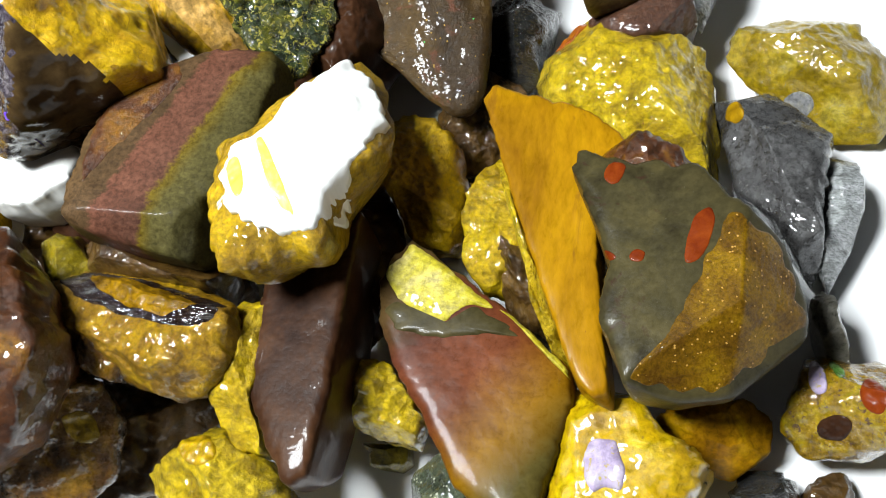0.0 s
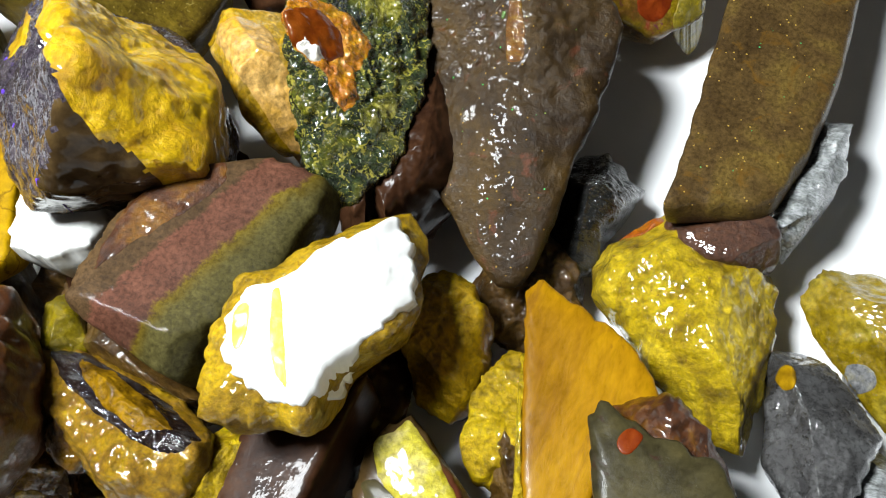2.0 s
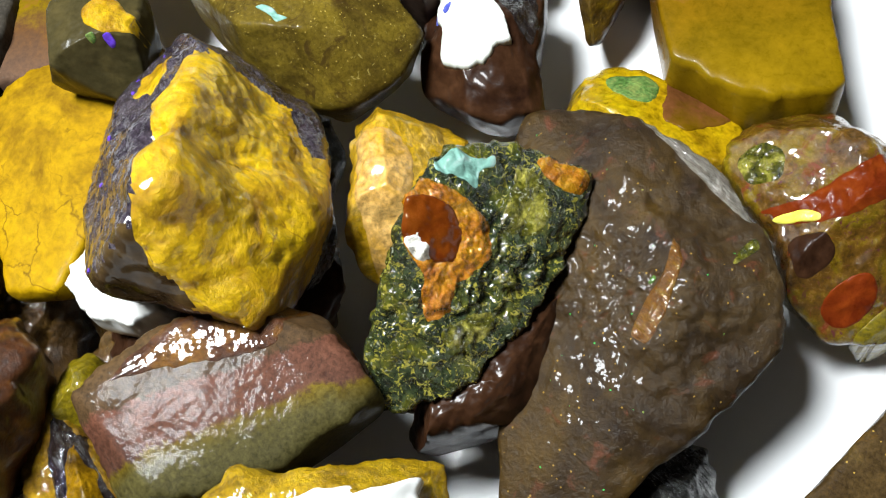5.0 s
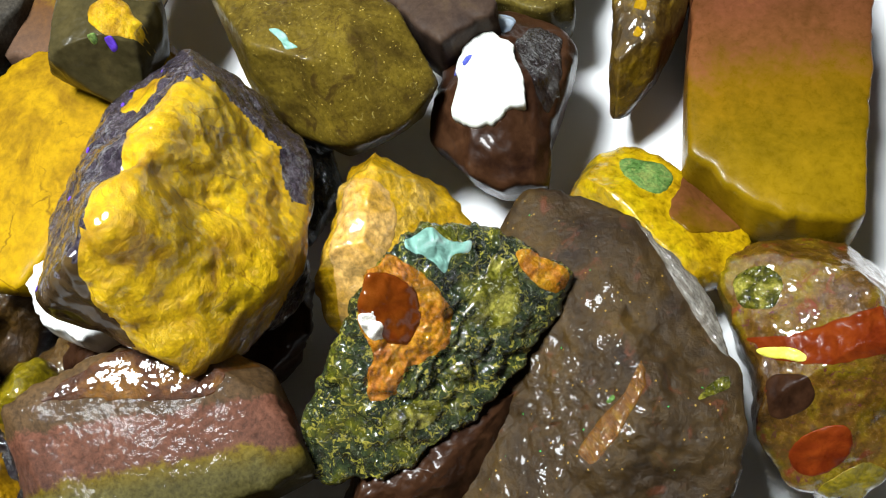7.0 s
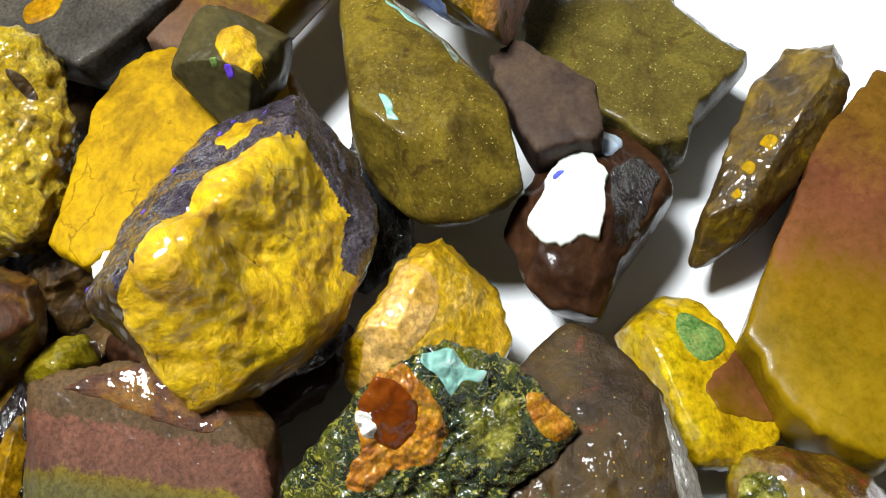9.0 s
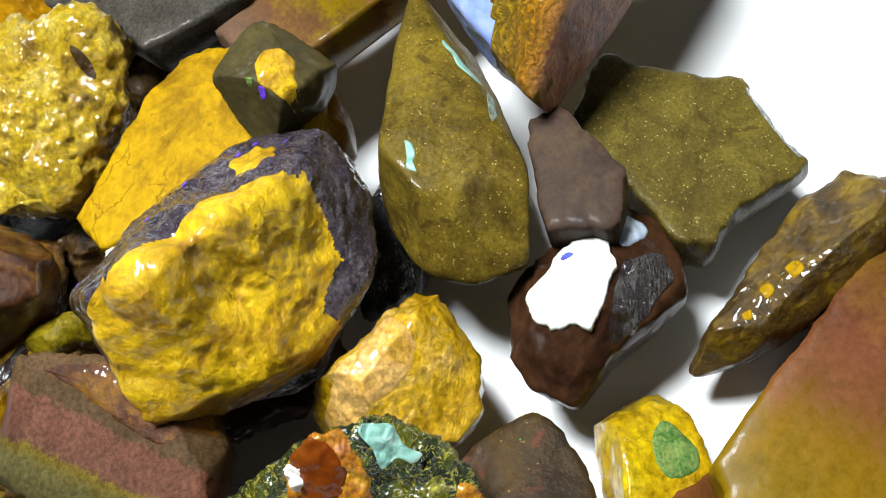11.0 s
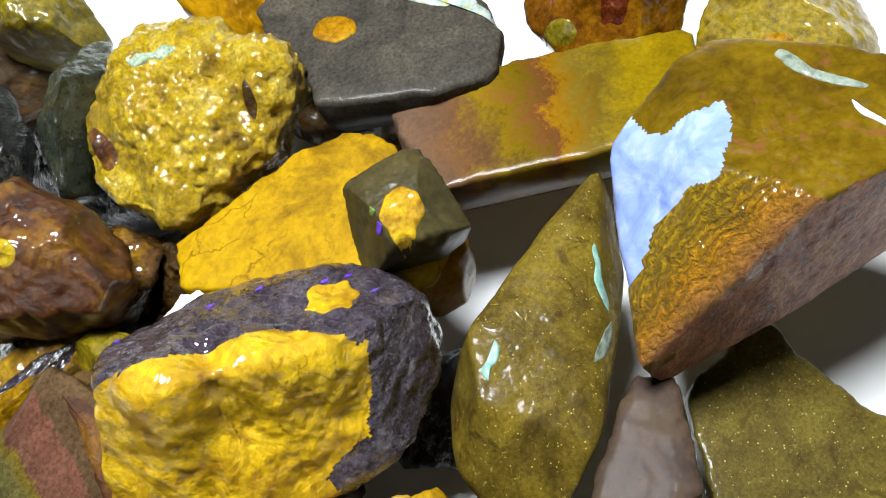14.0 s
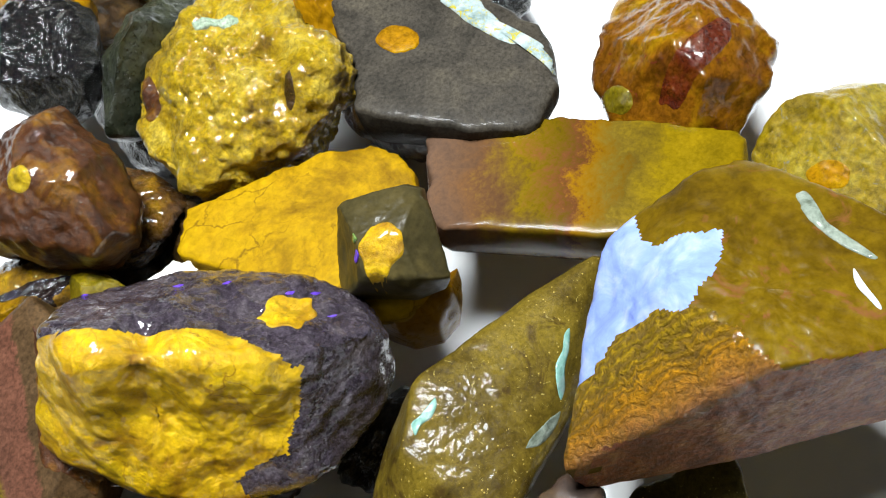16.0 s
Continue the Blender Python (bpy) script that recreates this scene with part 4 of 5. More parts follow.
stone("olive_block", (-8.44, 19.97), 2.32, (-0.039, 0.007), 0.00, 0.06, 10, 0, (0.02, 0.005), "oliveamber",
      [(1.16, -2.36), (2.25, -2.19), (3.03, -1.40), (3.24, -0.93), (1.91, 0.27), (0.26, 1.69), (-1.64, 2.71), (-3.17, 1.19), (-2.26, -0.08), (-0.63, -1.39), (0.82, -2.49)],
      "big smooth olive-amber block on the white tray", taper=0.06, seed="olive_block")
stone("leaning_stone", (-10.91, 19.11), 2.34, (-0.102, 0.204), 0.10, 0.35, 3.5, 5, (0.08, 0.048), "brownochre2",
      [(1.71, -1.80), (1.41, -0.89), (0.93, 0.00), (0.26, 0.81), (-0.40, 1.52), (-1.27, 1.53), (-1.61, 0.81), (-1.20, 0.08), (-0.48, -0.50), (0.61, -1.29), (1.56, -2.02)],
      "brown wedge stone with yellow spots, leaning on edge", taper=0.5, seed="leaning_stone")
stone("white_opal_stone", (-10.38, 15.69), 2.70, (-0.000, 0.000), 1.20, 0.3, 3, 8, (0.12, 0.042), "darkmar",
      [(1.51, -1.00), (1.85, -0.31), (1.06, 0.29), (0.51, 0.96), (-0.10, 1.55), (-1.09, 1.33), (-1.70, 1.03), (-1.65, 0.40), (-1.11, -0.14), (-0.86, -0.74), (-0.49, -1.03), (-0.15, -1.56), (1.12, -1.25)],
      "dark stone with a white and blue opal face", taper=0.12, seed="white_opal_stone")
stone("purple_slab", (-12.24, 15.45), 3.40, (-0.000, 0.000), 1.90, 0.08, 9, 0, (0.02, 0.0075), "purple",
      [(0.38, -0.60), (1.03, -0.43), (1.04, 0.30), (1.14, 0.67), (0.63, 0.82), (0.12, 0.89), (-0.92, 0.16), (-1.36, -0.27), (-1.04, -0.77), (-0.62, -0.76)],
      "purple-brown smooth slab with dark edge", taper=0.12, seed="purple_slab")
stone("olive_plate", (-13.61, 17.28), 1.95, (0.16, -0.14), 0.60, 0.06, 10, 0, (0.025, 0.0125), "oliveplate",
      [(0.80, -1.18), (1.59, -0.55), (2.20, -0.15), (2.33, 0.40), (1.59, 0.81), (1.21, 1.37), (0.53, 2.24), (0.10, 1.86), (-0.69, 1.48), (-1.43, 1.20), (-1.54, 0.31), (-1.74, -0.71), (-2.09, -1.29), (-1.61, -1.60), (-0.23, -2.00)],
      "flat olive-green stone plate with glittering grain", taper=0.12, seed="olive_plate")
block("vein_stone", (-12.71, 13.54), 1.60,
      [(-3.59, -1.08, 3.65), (-3.29, -0.64, 3.00), (-2.16, 0.17, 2.95), (0.71, 1.26, 3.75), (0.21, -1.29, 4.25), (1.11, -0.59, 4.25), (-1.79, -1.34, 3.80), (-0.99, -0.54, 4.10), (2.01, 1.21, 3.10), (2.36, 0.16, 2.90), (2.01, -0.69, 2.80), (1.21, -1.34, 2.80), (0.41, -1.59, 2.90), (-1.79, -1.44, 2.60), (-2.79, -0.94, 1.60), (1.51, -0.74, 1.60), (1.51, 0.86, 1.60), (-0.79, 0.36, 1.60)],
      "veined", "olive-brown stone with turquoise veins", relief=(0.05, 0.02), sharp=44, seed="vein_stone")
block("lamellar_stone", (-17.00, 15.20), 2.60,
      [(2.21, -1.45, 3.30), (3.90, -0.35, 4.20), (3.70, -0.10, 3.40), (1.25, -0.55, 6.00), (1.65, 0.40, 5.85), (1.16, 1.05, 6.10), (0.00, 1.80, 6.00), (-1.30, 2.40, 5.70), (1.05, -2.35, 4.90), (-0.50, -2.00, 5.50), (-1.30, -1.70, 5.20), (-1.70, 0.30, 5.60), (-2.00, 1.80, 5.40), (2.10, 0.70, 3.00), (0.70, 1.55, 3.00), (-0.60, 2.20, 3.00), (-1.60, 2.20, 2.60), (-1.50, -1.50, 2.60), (0.80, -1.60, 2.60)],
      "veinedbrown", "large brown stone with layered side and blue opal band", relief=(0.05, 0.035), sharp=60,
      facets=[([(0.55, -2.7), (1.2, -2.4), (2.0, -1.9), (2.9, -1.15), (2.76, -1.08), (2.08, -0.98), (1.68, -0.78), (1.28, -0.44), (0.82, -0.40), (0.07, -0.84), (0.36, -1.05), (0.55, -1.28), (0.75, -1.40), (0.75, -1.7), (0.39, -2.16)], 0.8, "blue_opal", "blueopal", "pale lavender-blue opal band"),
              ((0.56, -0.11, 0.82), 0.9, "layered_flank", "layered", "layered ochre side"),
              ((0.52, -0.49, 0.70), 0.9, "layered_flank", "layered", "layered ochre side"),
              ((0.3, 0.85, -0.2), 0.7, "rough_side", "redside", "rough red-brown broken side"),
              ((0.28, -0.5, 0.82), 0.9, "", "", ""), ((-0.5, 0.34, 0.79), 0.5, "", "", "")], seed="lamellar_stone")
stone("yellow_plate", (-13.05, 8.74), 3.90, (-0.006, 0.019), 3.00, 0.06, 10, 0, (0.02, 0.0075), "yellowplate",
      [(2.11, -1.45), (1.60, -0.38), (1.08, 0.54), (0.62, 1.69), (-0.07, 2.31), (-0.75, 2.29), (-1.09, 1.50), (-1.95, 0.37), (-1.88, -0.45), (-1.13, -1.11), (0.34, -1.69), (1.50, -2.12)],
      "flat mustard-yellow stone plate with fine cracks", taper=0.12, seed="yellow_plate")
stone("yellow_under", (-13.48, 10.79), 3.60, (-0.000, 0.000), 2.10, 0.3, 3, 4, (0.08, 0.036), "amber",
      [(0.48, 0.16), (-0.03, 0.45), (-0.53, 0.37), (-0.95, -0.04), (-0.64, 0.02), (0.12, -0.44), (0.76, -0.42)],
      "amber stone edge below a small dark stone", taper=0.12, seed="yellow_under")
stone("small_dark_stone", (-13.61, 10.38), 5.10, (-0.000, 0.000), 3.90, 0.25, 4, 6, (0.06, 0.024), "darkband",
      [(1.12, -0.01), (0.70, 0.41), (0.20, 0.92), (-0.41, 1.14), (-0.64, 0.53), (-1.01, -0.21), (-0.77, -0.57), (-0.14, -1.06), (0.41, -0.72), (1.04, -0.35)],
      "small dark stone with a yellow patch and green spots", taper=0.2, seed="small_dark_stone")
block("nugget", (-13.52, 5.09), 2.10,
      [(0.52, -1.85, 4.00), (-1.30, -2.30, 4.20), (-2.20, -0.99, 4.30), (-2.25, 1.01, 4.50), (-2.20, 1.81, 4.20), (-0.78, 2.25, 4.20), (0.52, 1.80, 4.00), (1.82, 1.48, 4.00), (1.92, 0.31, 4.00), (1.55, -1.20, 4.00), (0.60, 0.10, 4.95), (-0.40, -1.20, 5.10), (-1.50, 1.70, 5.10), (-1.75, -0.20, 4.90), (0.90, 1.00, 4.70), (-0.60, 0.40, 5.15), (0.30, -1.20, 2.10), (-0.90, -1.50, 2.10), (-1.40, 1.10, 2.10), (-0.40, 1.50, 2.10), (1.10, 0.90, 2.10)],
      "goldnug", "lumpy golden-ochre nugget with wet sparkling skin", relief=(0.22, 0.12), sharp=22,
      bumps=[(-1.0, 0.9, 0.45, -0.3), (-1.75, 1.4, 0.7, 0.25), (0.4, -0.3, 0.8, 0.2), (-0.55, 1.6, 0.4, -0.2)], seed="nugget")
stone("dark_plate", (-17.08, 7.19), 3.90, (0.076, -0.064), 2.80, 0.08, 9, 0, (0.025, 0.01), "darkplate",
      [(1.24, -1.53), (1.26, -0.97), (2.07, 0.25), (1.44, 1.12), (0.83, 1.96), (-0.00, 2.68), (-0.96, 2.30), (-1.66, 1.33), (-1.40, -0.29), (-1.37, -1.79), (0.19, -2.93)],
      "dark grey-brown stone plate with an opal patch", taper=0.12, seed="dark_plate")
stone("long_slab", (-17.04, 11.10), 3.50, (-0.000, 0.000), 2.50, 0.05, 12, 0, (0.015, 0.005), "slab",
      [(2.45, -1.12), (1.39, 0.14), (0.53, 1.16), (-0.59, 2.36), (-1.98, 1.95), (-2.50, 1.42), (-1.62, 0.09), (-0.51, -1.26), (0.54, -2.01), (1.34, -2.61)],
      "long cut slab of red-brown banded stone, polished", taper=0.03, seed="long_slab")
stone("brown_block", (-9.93, 4.64), 4.90, (-0.000, 0.000), 2.80, 0.7, 3, 10, (0.12, 0.06), "redbrown",
      [(1.11, -1.29), (1.51, 0.26), (0.87, 1.23), (0.10, 2.09), (-0.65, 2.05), (-1.13, 1.45), (-1.32, 0.32), (-1.16, -0.57), (-0.84, -1.57), (-0.19, -2.21), (0.43, -1.96)],
      "dark red-brown angular block of stone", taper=0.5, seed="brown_block")
stone("red_cobble", (-20.41, 10.36), 3.70, (-0.000, 0.000), 1.60, 0.8, 2.4, 8, (0.12, 0.048), "redbrown2",
      [(2.13, 0.33), (1.63, 1.14), (0.80, 1.97), (-0.22, 1.83), (-1.21, 1.15), (-2.13, -0.15), (-1.49, -1.58), (-0.29, -1.97), (0.66, -1.44), (1.57, -0.93)],
      "red-brown and amber cobble with wet highlights", taper=0.5, seed="red_cobble")
stone("olive_cobble", (-20.65, 14.08), 3.20, (-0.000, 0.000), 1.10, 0.6, 2.4, 6, (0.08, 0.036), "yellowgrey",
      [(1.25, -0.31), (1.14, 0.71), (0.78, 1.66), (-0.30, 1.64), (-1.20, 0.76), (-1.40, -0.70), (-0.83, -1.26), (0.03, -1.60), (0.91, -1.55)],
      "yellow-olive cobble with orange stain", taper=0.5, seed="olive_cobble")
stone("black_rock", (-11.32, 0.88), 4.40, (-0.000, 0.000), 2.30, 0.6, 2.4, 14, (0.2, 0.084), "black",
      [(1.40, 0.19), (0.54, 1.55), (-0.06, 1.63), (-0.93, 1.00), (-1.45, -0.15), (-0.94, -1.23), (0.05, -1.47), (0.98, -1.23)],
      "black rock with glassy streaks", taper=0.5, seed="black_rock")
stone("grey_rock", (-12.96, 2.76), 4.40, (-0.000, 0.000), 2.30, 0.5, 2.4, 10, (0.12, 0.048), "greenblack",
      [(1.78, 0.98), (1.30, 1.23), (0.29, 0.63), (-0.84, 0.29), (-1.71, -0.65), (-1.16, -1.32), (-0.21, -0.66), (0.92, -0.09), (1.63, 0.48)],
      "dark greenish-grey rock at the heap's edge", taper=0.5, seed="grey_rock")
stone("brown_rock", (-16.31, 4.44), 4.20, (-0.000, 0.000), 2.10, 0.5, 2.4, 10, (0.12, 0.048), "amber",
      [(0.74, -0.06), (0.93, 0.95), (0.28, 1.51), (-0.88, 0.36), (-0.84, -1.08), (0.36, -1.38)],
      "brown amber stone behind the nugget", taper=0.5, seed="brown_rock")
stone("orange_rock", (-12.10, -1.04), 4.20, (-0.000, 0.000), 2.10, 0.5, 2.4, 8, (0.12, 0.048), "orange",
      [(1.22, -0.16), (0.28, 0.72), (-0.56, 1.49), (-1.03, 0.89), (-0.58, -0.91), (0.71, -1.22)],
      "orange-brown stone at the heap's edge", taper=0.5, seed="orange_rock")
stone("dark_chip", (-8.29, 5.15), 4.00, (-0.000, 0.000), 1.90, 0.4, 2.6, 10, (0.12, 0.048), "wetbrown",
      [(0.53, -0.06), (0.24, 0.53), (-0.22, 0.54), (-0.48, 0.18), (-0.37, -0.42), (0.14, -0.61)],
      "dark wet stone chip", taper=0.5, seed="dark_chip")
stone("green_chip", (-9.36, 6.49), 4.00, (-0.000, 0.000), 1.90, 0.4, 2.6, 8, (0.1, 0.048), "olive",
      [(0.50, 0.01), (-0.09, 0.61), (-0.54, 0.54), (-0.35, -0.04), (-0.07, -0.60), (0.35, -0.60)],
      "olive stone chip beside the big boulder", taper=0.5, seed="green_chip")
stone("white_chip", (-10.26, 8.11), 4.00, (0.000, 0.000), 3.00, 0.12, 5, 0, (0.03, 0.01), "whiteopal",
      [(0.22, -0.69), (0.77, -0.29), (0.89, 0.22), (0.45, 0.79), (-0.90, 0.34), (-0.86, 0.00), (-0.61, -0.68)],
      "translucent white opal chip below the big boulder", taper=0.12, seed="white_chip")
stone("peach_nugget", (-8.74, 12.58), 3.10, (0.000, 0.000), 1.00, 0.6, 3, 6, (0.12, 0.048), "peach",
      [(1.03, -1.39), (1.40, -0.83), (1.12, 0.00), (0.89, 0.92), (0.38, 1.33), (-0.45, 1.32), (-1.08, 0.96), (-1.61, 0.53), (-1.67, 0.15), (-0.69, -0.68), (0.48, -1.58)],
      "peach and ochre stone with a bumpy wet skin", taper=0.5, seed="peach_nugget")
block("mixed_opal", (-6.27, 12.37), 2.40,
      [(0.40, -2.65, 3.40), (-0.05, 2.33, 3.70), (-0.53, -0.87, 5.00), (-1.08, -0.27, 5.35), (-1.43, 0.53, 5.10), (-1.13, 1.53, 4.40), (0.32, 1.53, 3.50), (0.77, 0.43, 3.40), (0.97, -0.77, 3.40), (0.97, -1.67, 3.40), (-0.13, -2.37, 3.90), (-0.73, -1.67, 4.00), (-1.23, -0.67, 4.00), (-1.43, 0.43, 3.80), (-0.23, 1.23, 2.40), (0.47, -0.97, 2.40), (-0.33, -1.37, 2.40), (-0.93, 0.23, 2.40)],
      "glitter", "glittering green-black opal matrix stone with an orange eye", relief=(0.10, 0.13), sharp=26, seed="mixed_opal")
block("golden_boulder", (-10.08, 10.33), 2.40,
      [(1.19, -1.42, 6.85), (0.58, -0.03, 6.65), (-1.35, 1.13, 5.75), (1.43, 1.05, 4.25), (2.68, -1.16, 4.95), (2.48, -1.03, 4.20), (0.67, -2.31, 5.60), (-2.52, -0.13, 4.80), (-1.32, -1.53, 4.80), (-0.12, -2.53, 4.60), (-2.82, 0.17, 3.90), (-2.47, 1.27, 4.90), (-2.32, 1.37, 3.50), (-1.32, 1.87, 3.60), (-0.22, 1.92, 3.70), (1.08, 1.17, 3.50), (-2.02, 0.27, 2.40), (-0.52, -1.43, 2.40), (1.28, -0.93, 2.40), (1.18, 0.57, 2.40), (-0.72, 1.27, 2.40)],
      "violet", "large golden-yellow boulder with a dark violet rim", relief=(0.13, 0.05),
      bumps=[(0.85, -0.5, 0.75, 0.32), (-0.15, 0.25, 0.7, 0.2), (0.75, 0.35, 0.6, -0.22), (0.2, -0.35, 0.35, -0.14), (-0.6, 0.9, 0.5, 0.14), (1.5, -0.2, 0.5, 0.12)],
      facets=[([(-1.26, 1.20), (-0.75, 1.35), (-0.22, 1.52), (0.25, 1.35), (0.58, 1.27), (0.7, 1.55), (1.6, 1.4), (2.3, 0.1), (3.1, -1.2), (2.5, -1.35), (1.78, -1.43), (1.28, -1.38), (0.9, -0.95), (0.38, -0.55), (0.1, -0.3), (-0.52, 0.07), (-0.92, 0.67)], 1.0, "golden_crust", "golden", "golden-yellow crust with smooth knobs"),
              ((0.35, -0.9, 0.1), 0.7, "glassy_base", "glassbrown", "dark brown glassy base")], seed="golden_boulder")
stone("white_nugget", (-5.05, 7.85), 4.36, (-0.114, -0.037), 2.85, 0.35, 4, 4, (0.12, 0.039), "ochre3",
      [(-0.50, -2.01), (-0.01, -1.72), (0.47, -1.65), (0.64, -1.41), (0.62, -0.70), (0.89, -0.26), (1.24, 0.21), (1.25, 0.88), (0.99, 1.31), (1.00, 1.77), (0.80, 2.14), (0.35, 2.24), (-0.14, 1.54), (-0.71, 0.62), (-1.25, 0.13), (-1.27, -0.56), (-1.14, -1.37), (-0.91, -1.84)],
      "ochre-skinned nugget with a white opal core", taper=0.45, seed="white_nugget")
# added fillers: dark stones hide the white tray where gaps lie in shadow
stone("dark_stone", (-9.90, 8.78), 2.60, (0.000, 0.000), 0.00, 0.5, 2.6, 8, (0.15, 0.12), "brown",
      [(0.71, -1.57), (2.00, 0.42), (1.20, 1.79), (-0.54, 1.62), (-1.97, -0.08), (-1.24, -1.84)],
      "added dark brown filler stone that darkens shaded gaps in the heap", taper=0.5, seed="dark_stone")
stone("dark_stone", (-9.42, 8.99), 2.80, (-0.000, 0.000), 0.00, 0.5, 2.6, 8, (0.15, 0.12), "darkmar",
      [(1.63, -0.80), (0.87, 1.65), (-0.53, 2.54), (-1.61, 1.09), (-0.98, -1.60), (0.76, -2.52)],
      "added dark maroon filler stone that darkens shaded gaps in the heap", taper=0.5, seed="dark_stone_b")
stone("dark_stone", (-5.15, 7.53), 2.00, (0.000, 0.000), 0.00, 0.5, 2.6, 8, (0.15, 0.12), "darkmar",
      [(-0.60, -0.94), (0.13, -1.90), (0.86, -0.97), (0.79, 0.43), (-0.00, 1.87), (-0.92, 1.04)],
      "added dark maroon filler stone that darkens shaded gaps in the heap", taper=0.5, seed="dark_stone_c")
stone("dark_stone", (-9.12, 7.27), 2.30, (0.000, 0.000), 0.00, 0.5, 2.6, 8, (0.15, 0.12), "brown",
      [(-1.16, -1.34), (1.04, -1.62), (2.25, -0.55), (1.51, 1.15), (-0.85, 1.71), (-2.38, 0.36)],
      "added dark brown filler stone that darkens shaded gaps in the heap", taper=0.5, seed="dark_stone_d")
stone("dark_stone", (-6.60, 11.81), 1.90, (0.000, 0.000), 0.00, 0.5, 2.6, 8, (0.15, 0.12), "darkmar",
      [(0.01, -1.83), (1.51, -1.02), (1.31, 0.70), (-0.40, 1.97), (-1.79, 0.01)],
      "added dark maroon filler stone that darkens shaded gaps in the heap", taper=0.5, seed="dark_stone_e")
stone("dark_stone", (-12.23, 6.39), 2.40, (-0.000, 0.000), 0.00, 0.5, 2.6, 8, (0.15, 0.12), "brown",
      [(2.05, -1.03), (0.58, 0.82), (-1.36, 2.16), (-1.95, 1.05), (-0.62, -0.94), (1.46, -2.02)],
      "added dark brown filler stone that darkens shaded gaps in the heap", taper=0.5, seed="dark_stone_f")
stone("dark_stone", (-13.10, 2.72), 2.60, (-0.000, 0.000), 0.00, 0.5, 2.6, 8, (0.15, 0.12), "black",
      [(1.86, 0.01), (-0.14, 2.19), (-1.97, 2.41), (-1.68, 0.36), (-0.48, -1.96), (1.60, -2.50)],
      "added black filler stone that darkens shaded gaps in the heap", taper=0.5, seed="dark_stone_g")
stone("dark_stone", (-16.81, 6.12), 2.20, (-0.000, 0.000), 0.00, 0.5, 2.6, 8, (0.15, 0.12), "brown",
      [(1.51, -0.77), (1.08, 0.91), (-0.44, 2.19), (-1.48, 1.36), (-1.18, -0.75), (0.62, -2.38)],
      "added dark brown filler stone that darkens shaded gaps in the heap", taper=0.5, seed="dark_stone_h")
stone("dark_stone", (-9.39, 4.40), 1.40, (0.000, 0.000), 0.00, 0.5, 2.6, 8, (0.15, 0.12), "brown",
      [(-1.68, -0.33), (-0.23, -1.41), (1.75, -0.97), (1.89, 0.32), (0.15, 1.30), (-1.89, 1.09)],
      "added dark brown filler stone that darkens shaded gaps in the heap", taper=0.5, seed="dark_stone_i")
stone("dark_stone", (-12.05, 11.89), 1.80, (0.000, 0.000), 0.00, 0.5, 2.6, 8, (0.15, 0.12), "black",
      [(-0.09, -0.80), (1.62, -0.63), (1.13, 0.52), (-0.53, 0.93), (-1.86, -0.07)],
      "added black filler stone that darkens shaded gaps in the heap", taper=0.5, seed="dark_stone_j")
stone("dark_stone", (-2.28, 7.78), 1.20, (0.000, 0.000), 0.00, 0.5, 2.6, 8, (0.15, 0.12), "brown",
      [(-0.15, -1.32), (0.78, -1.89), (0.79, 0.03), (-0.04, 1.55), (-1.13, 1.39)],
      "added dark brown filler stone that darkens shaded gaps in the heap", taper=0.5, seed="dark_stone_k")
stone("dark_stone", (-5.20, 14.10), 2.60, (0.000, 0.000), 0.00, 0.4, 2.6, 8, (0.15, 0.12), "darkmar",
      [(-1.10, -1.60), (0.60, -1.90), (1.00, 0.00), (0.50, 1.40), (-1.00, 1.20), (-1.60, 0.00)],
      "added dark maroon filler stone that darkens shaded gaps in the heap", taper=0.3, seed="dark_stone_p")
stone("dark_stone", (-3.20, 10.30), 1.20, (0.000, 0.000), 0.00, 0.4, 2.6, 8, (0.15, 0.12), "brown",
      [(-1.00, -0.90), (0.30, -1.20), (1.00, -0.20), (0.60, 1.00), (-0.60, 1.10), (-1.20, 0.10)],
      "added dark brown filler stone that darkens shaded gaps in the heap", taper=0.3, seed="dark_stone_q")
stone("lime_stone", (-14.78, -0.70), 3.90, (-0.000, 0.000), 2.00, 0.3, 3, 5, (0.08, 0.06), "olive",
      [(1.01, -0.57), (0.75, 0.65), (0.16, 1.51), (-0.59, 1.34), (-0.97, -0.27), (-0.08, -1.67)],
      "olive stone with a lime-green rim", taper=0.12, seed="lime_stone")
# more added fillers, dark in place of shade between the stones
stone("dark_stone", (-13.25, -3.09), 2.00, (-0.000, 0.000), 0.00, 0.5, 2.6, 8, (0.15, 0.12), "brown",
      [(3.07, -1.13), (1.63, 1.06), (-0.97, 3.10), (-3.42, 2.34), (-1.76, -0.91), (1.88, -3.65)],
      "added dark brown filler stone that darkens shaded gaps in the heap", taper=0.5, seed="dark_stone_m")
stone("dark_stone", (-19.09, 3.41), 2.00, (-0.000, 0.000), 0.00, 0.5, 2.6, 8, (0.15, 0.12), "black",
      [(1.86, 0.12), (-0.16, 2.97), (-1.64, 2.38), (-1.72, -0.68), (1.15, -3.47)],
      "added black filler stone that darkens shaded gaps in the heap", taper=0.5, seed="dark_stone_n")
stone("dark_stone", (0.45, 7.00), 1.60, (0.000, 0.000), 0.00, 0.5, 2.6, 8, (0.15, 0.12), "brown",
      [(-0.94, -0.74), (0.35, -1.27), (1.32, -0.24), (0.56, 1.08), (-1.15, 0.96)],
      "added dark brown filler stone that darkens shaded gaps in the heap", taper=0.5, seed="dark_stone_l")
bpy.context.view_layer.update()
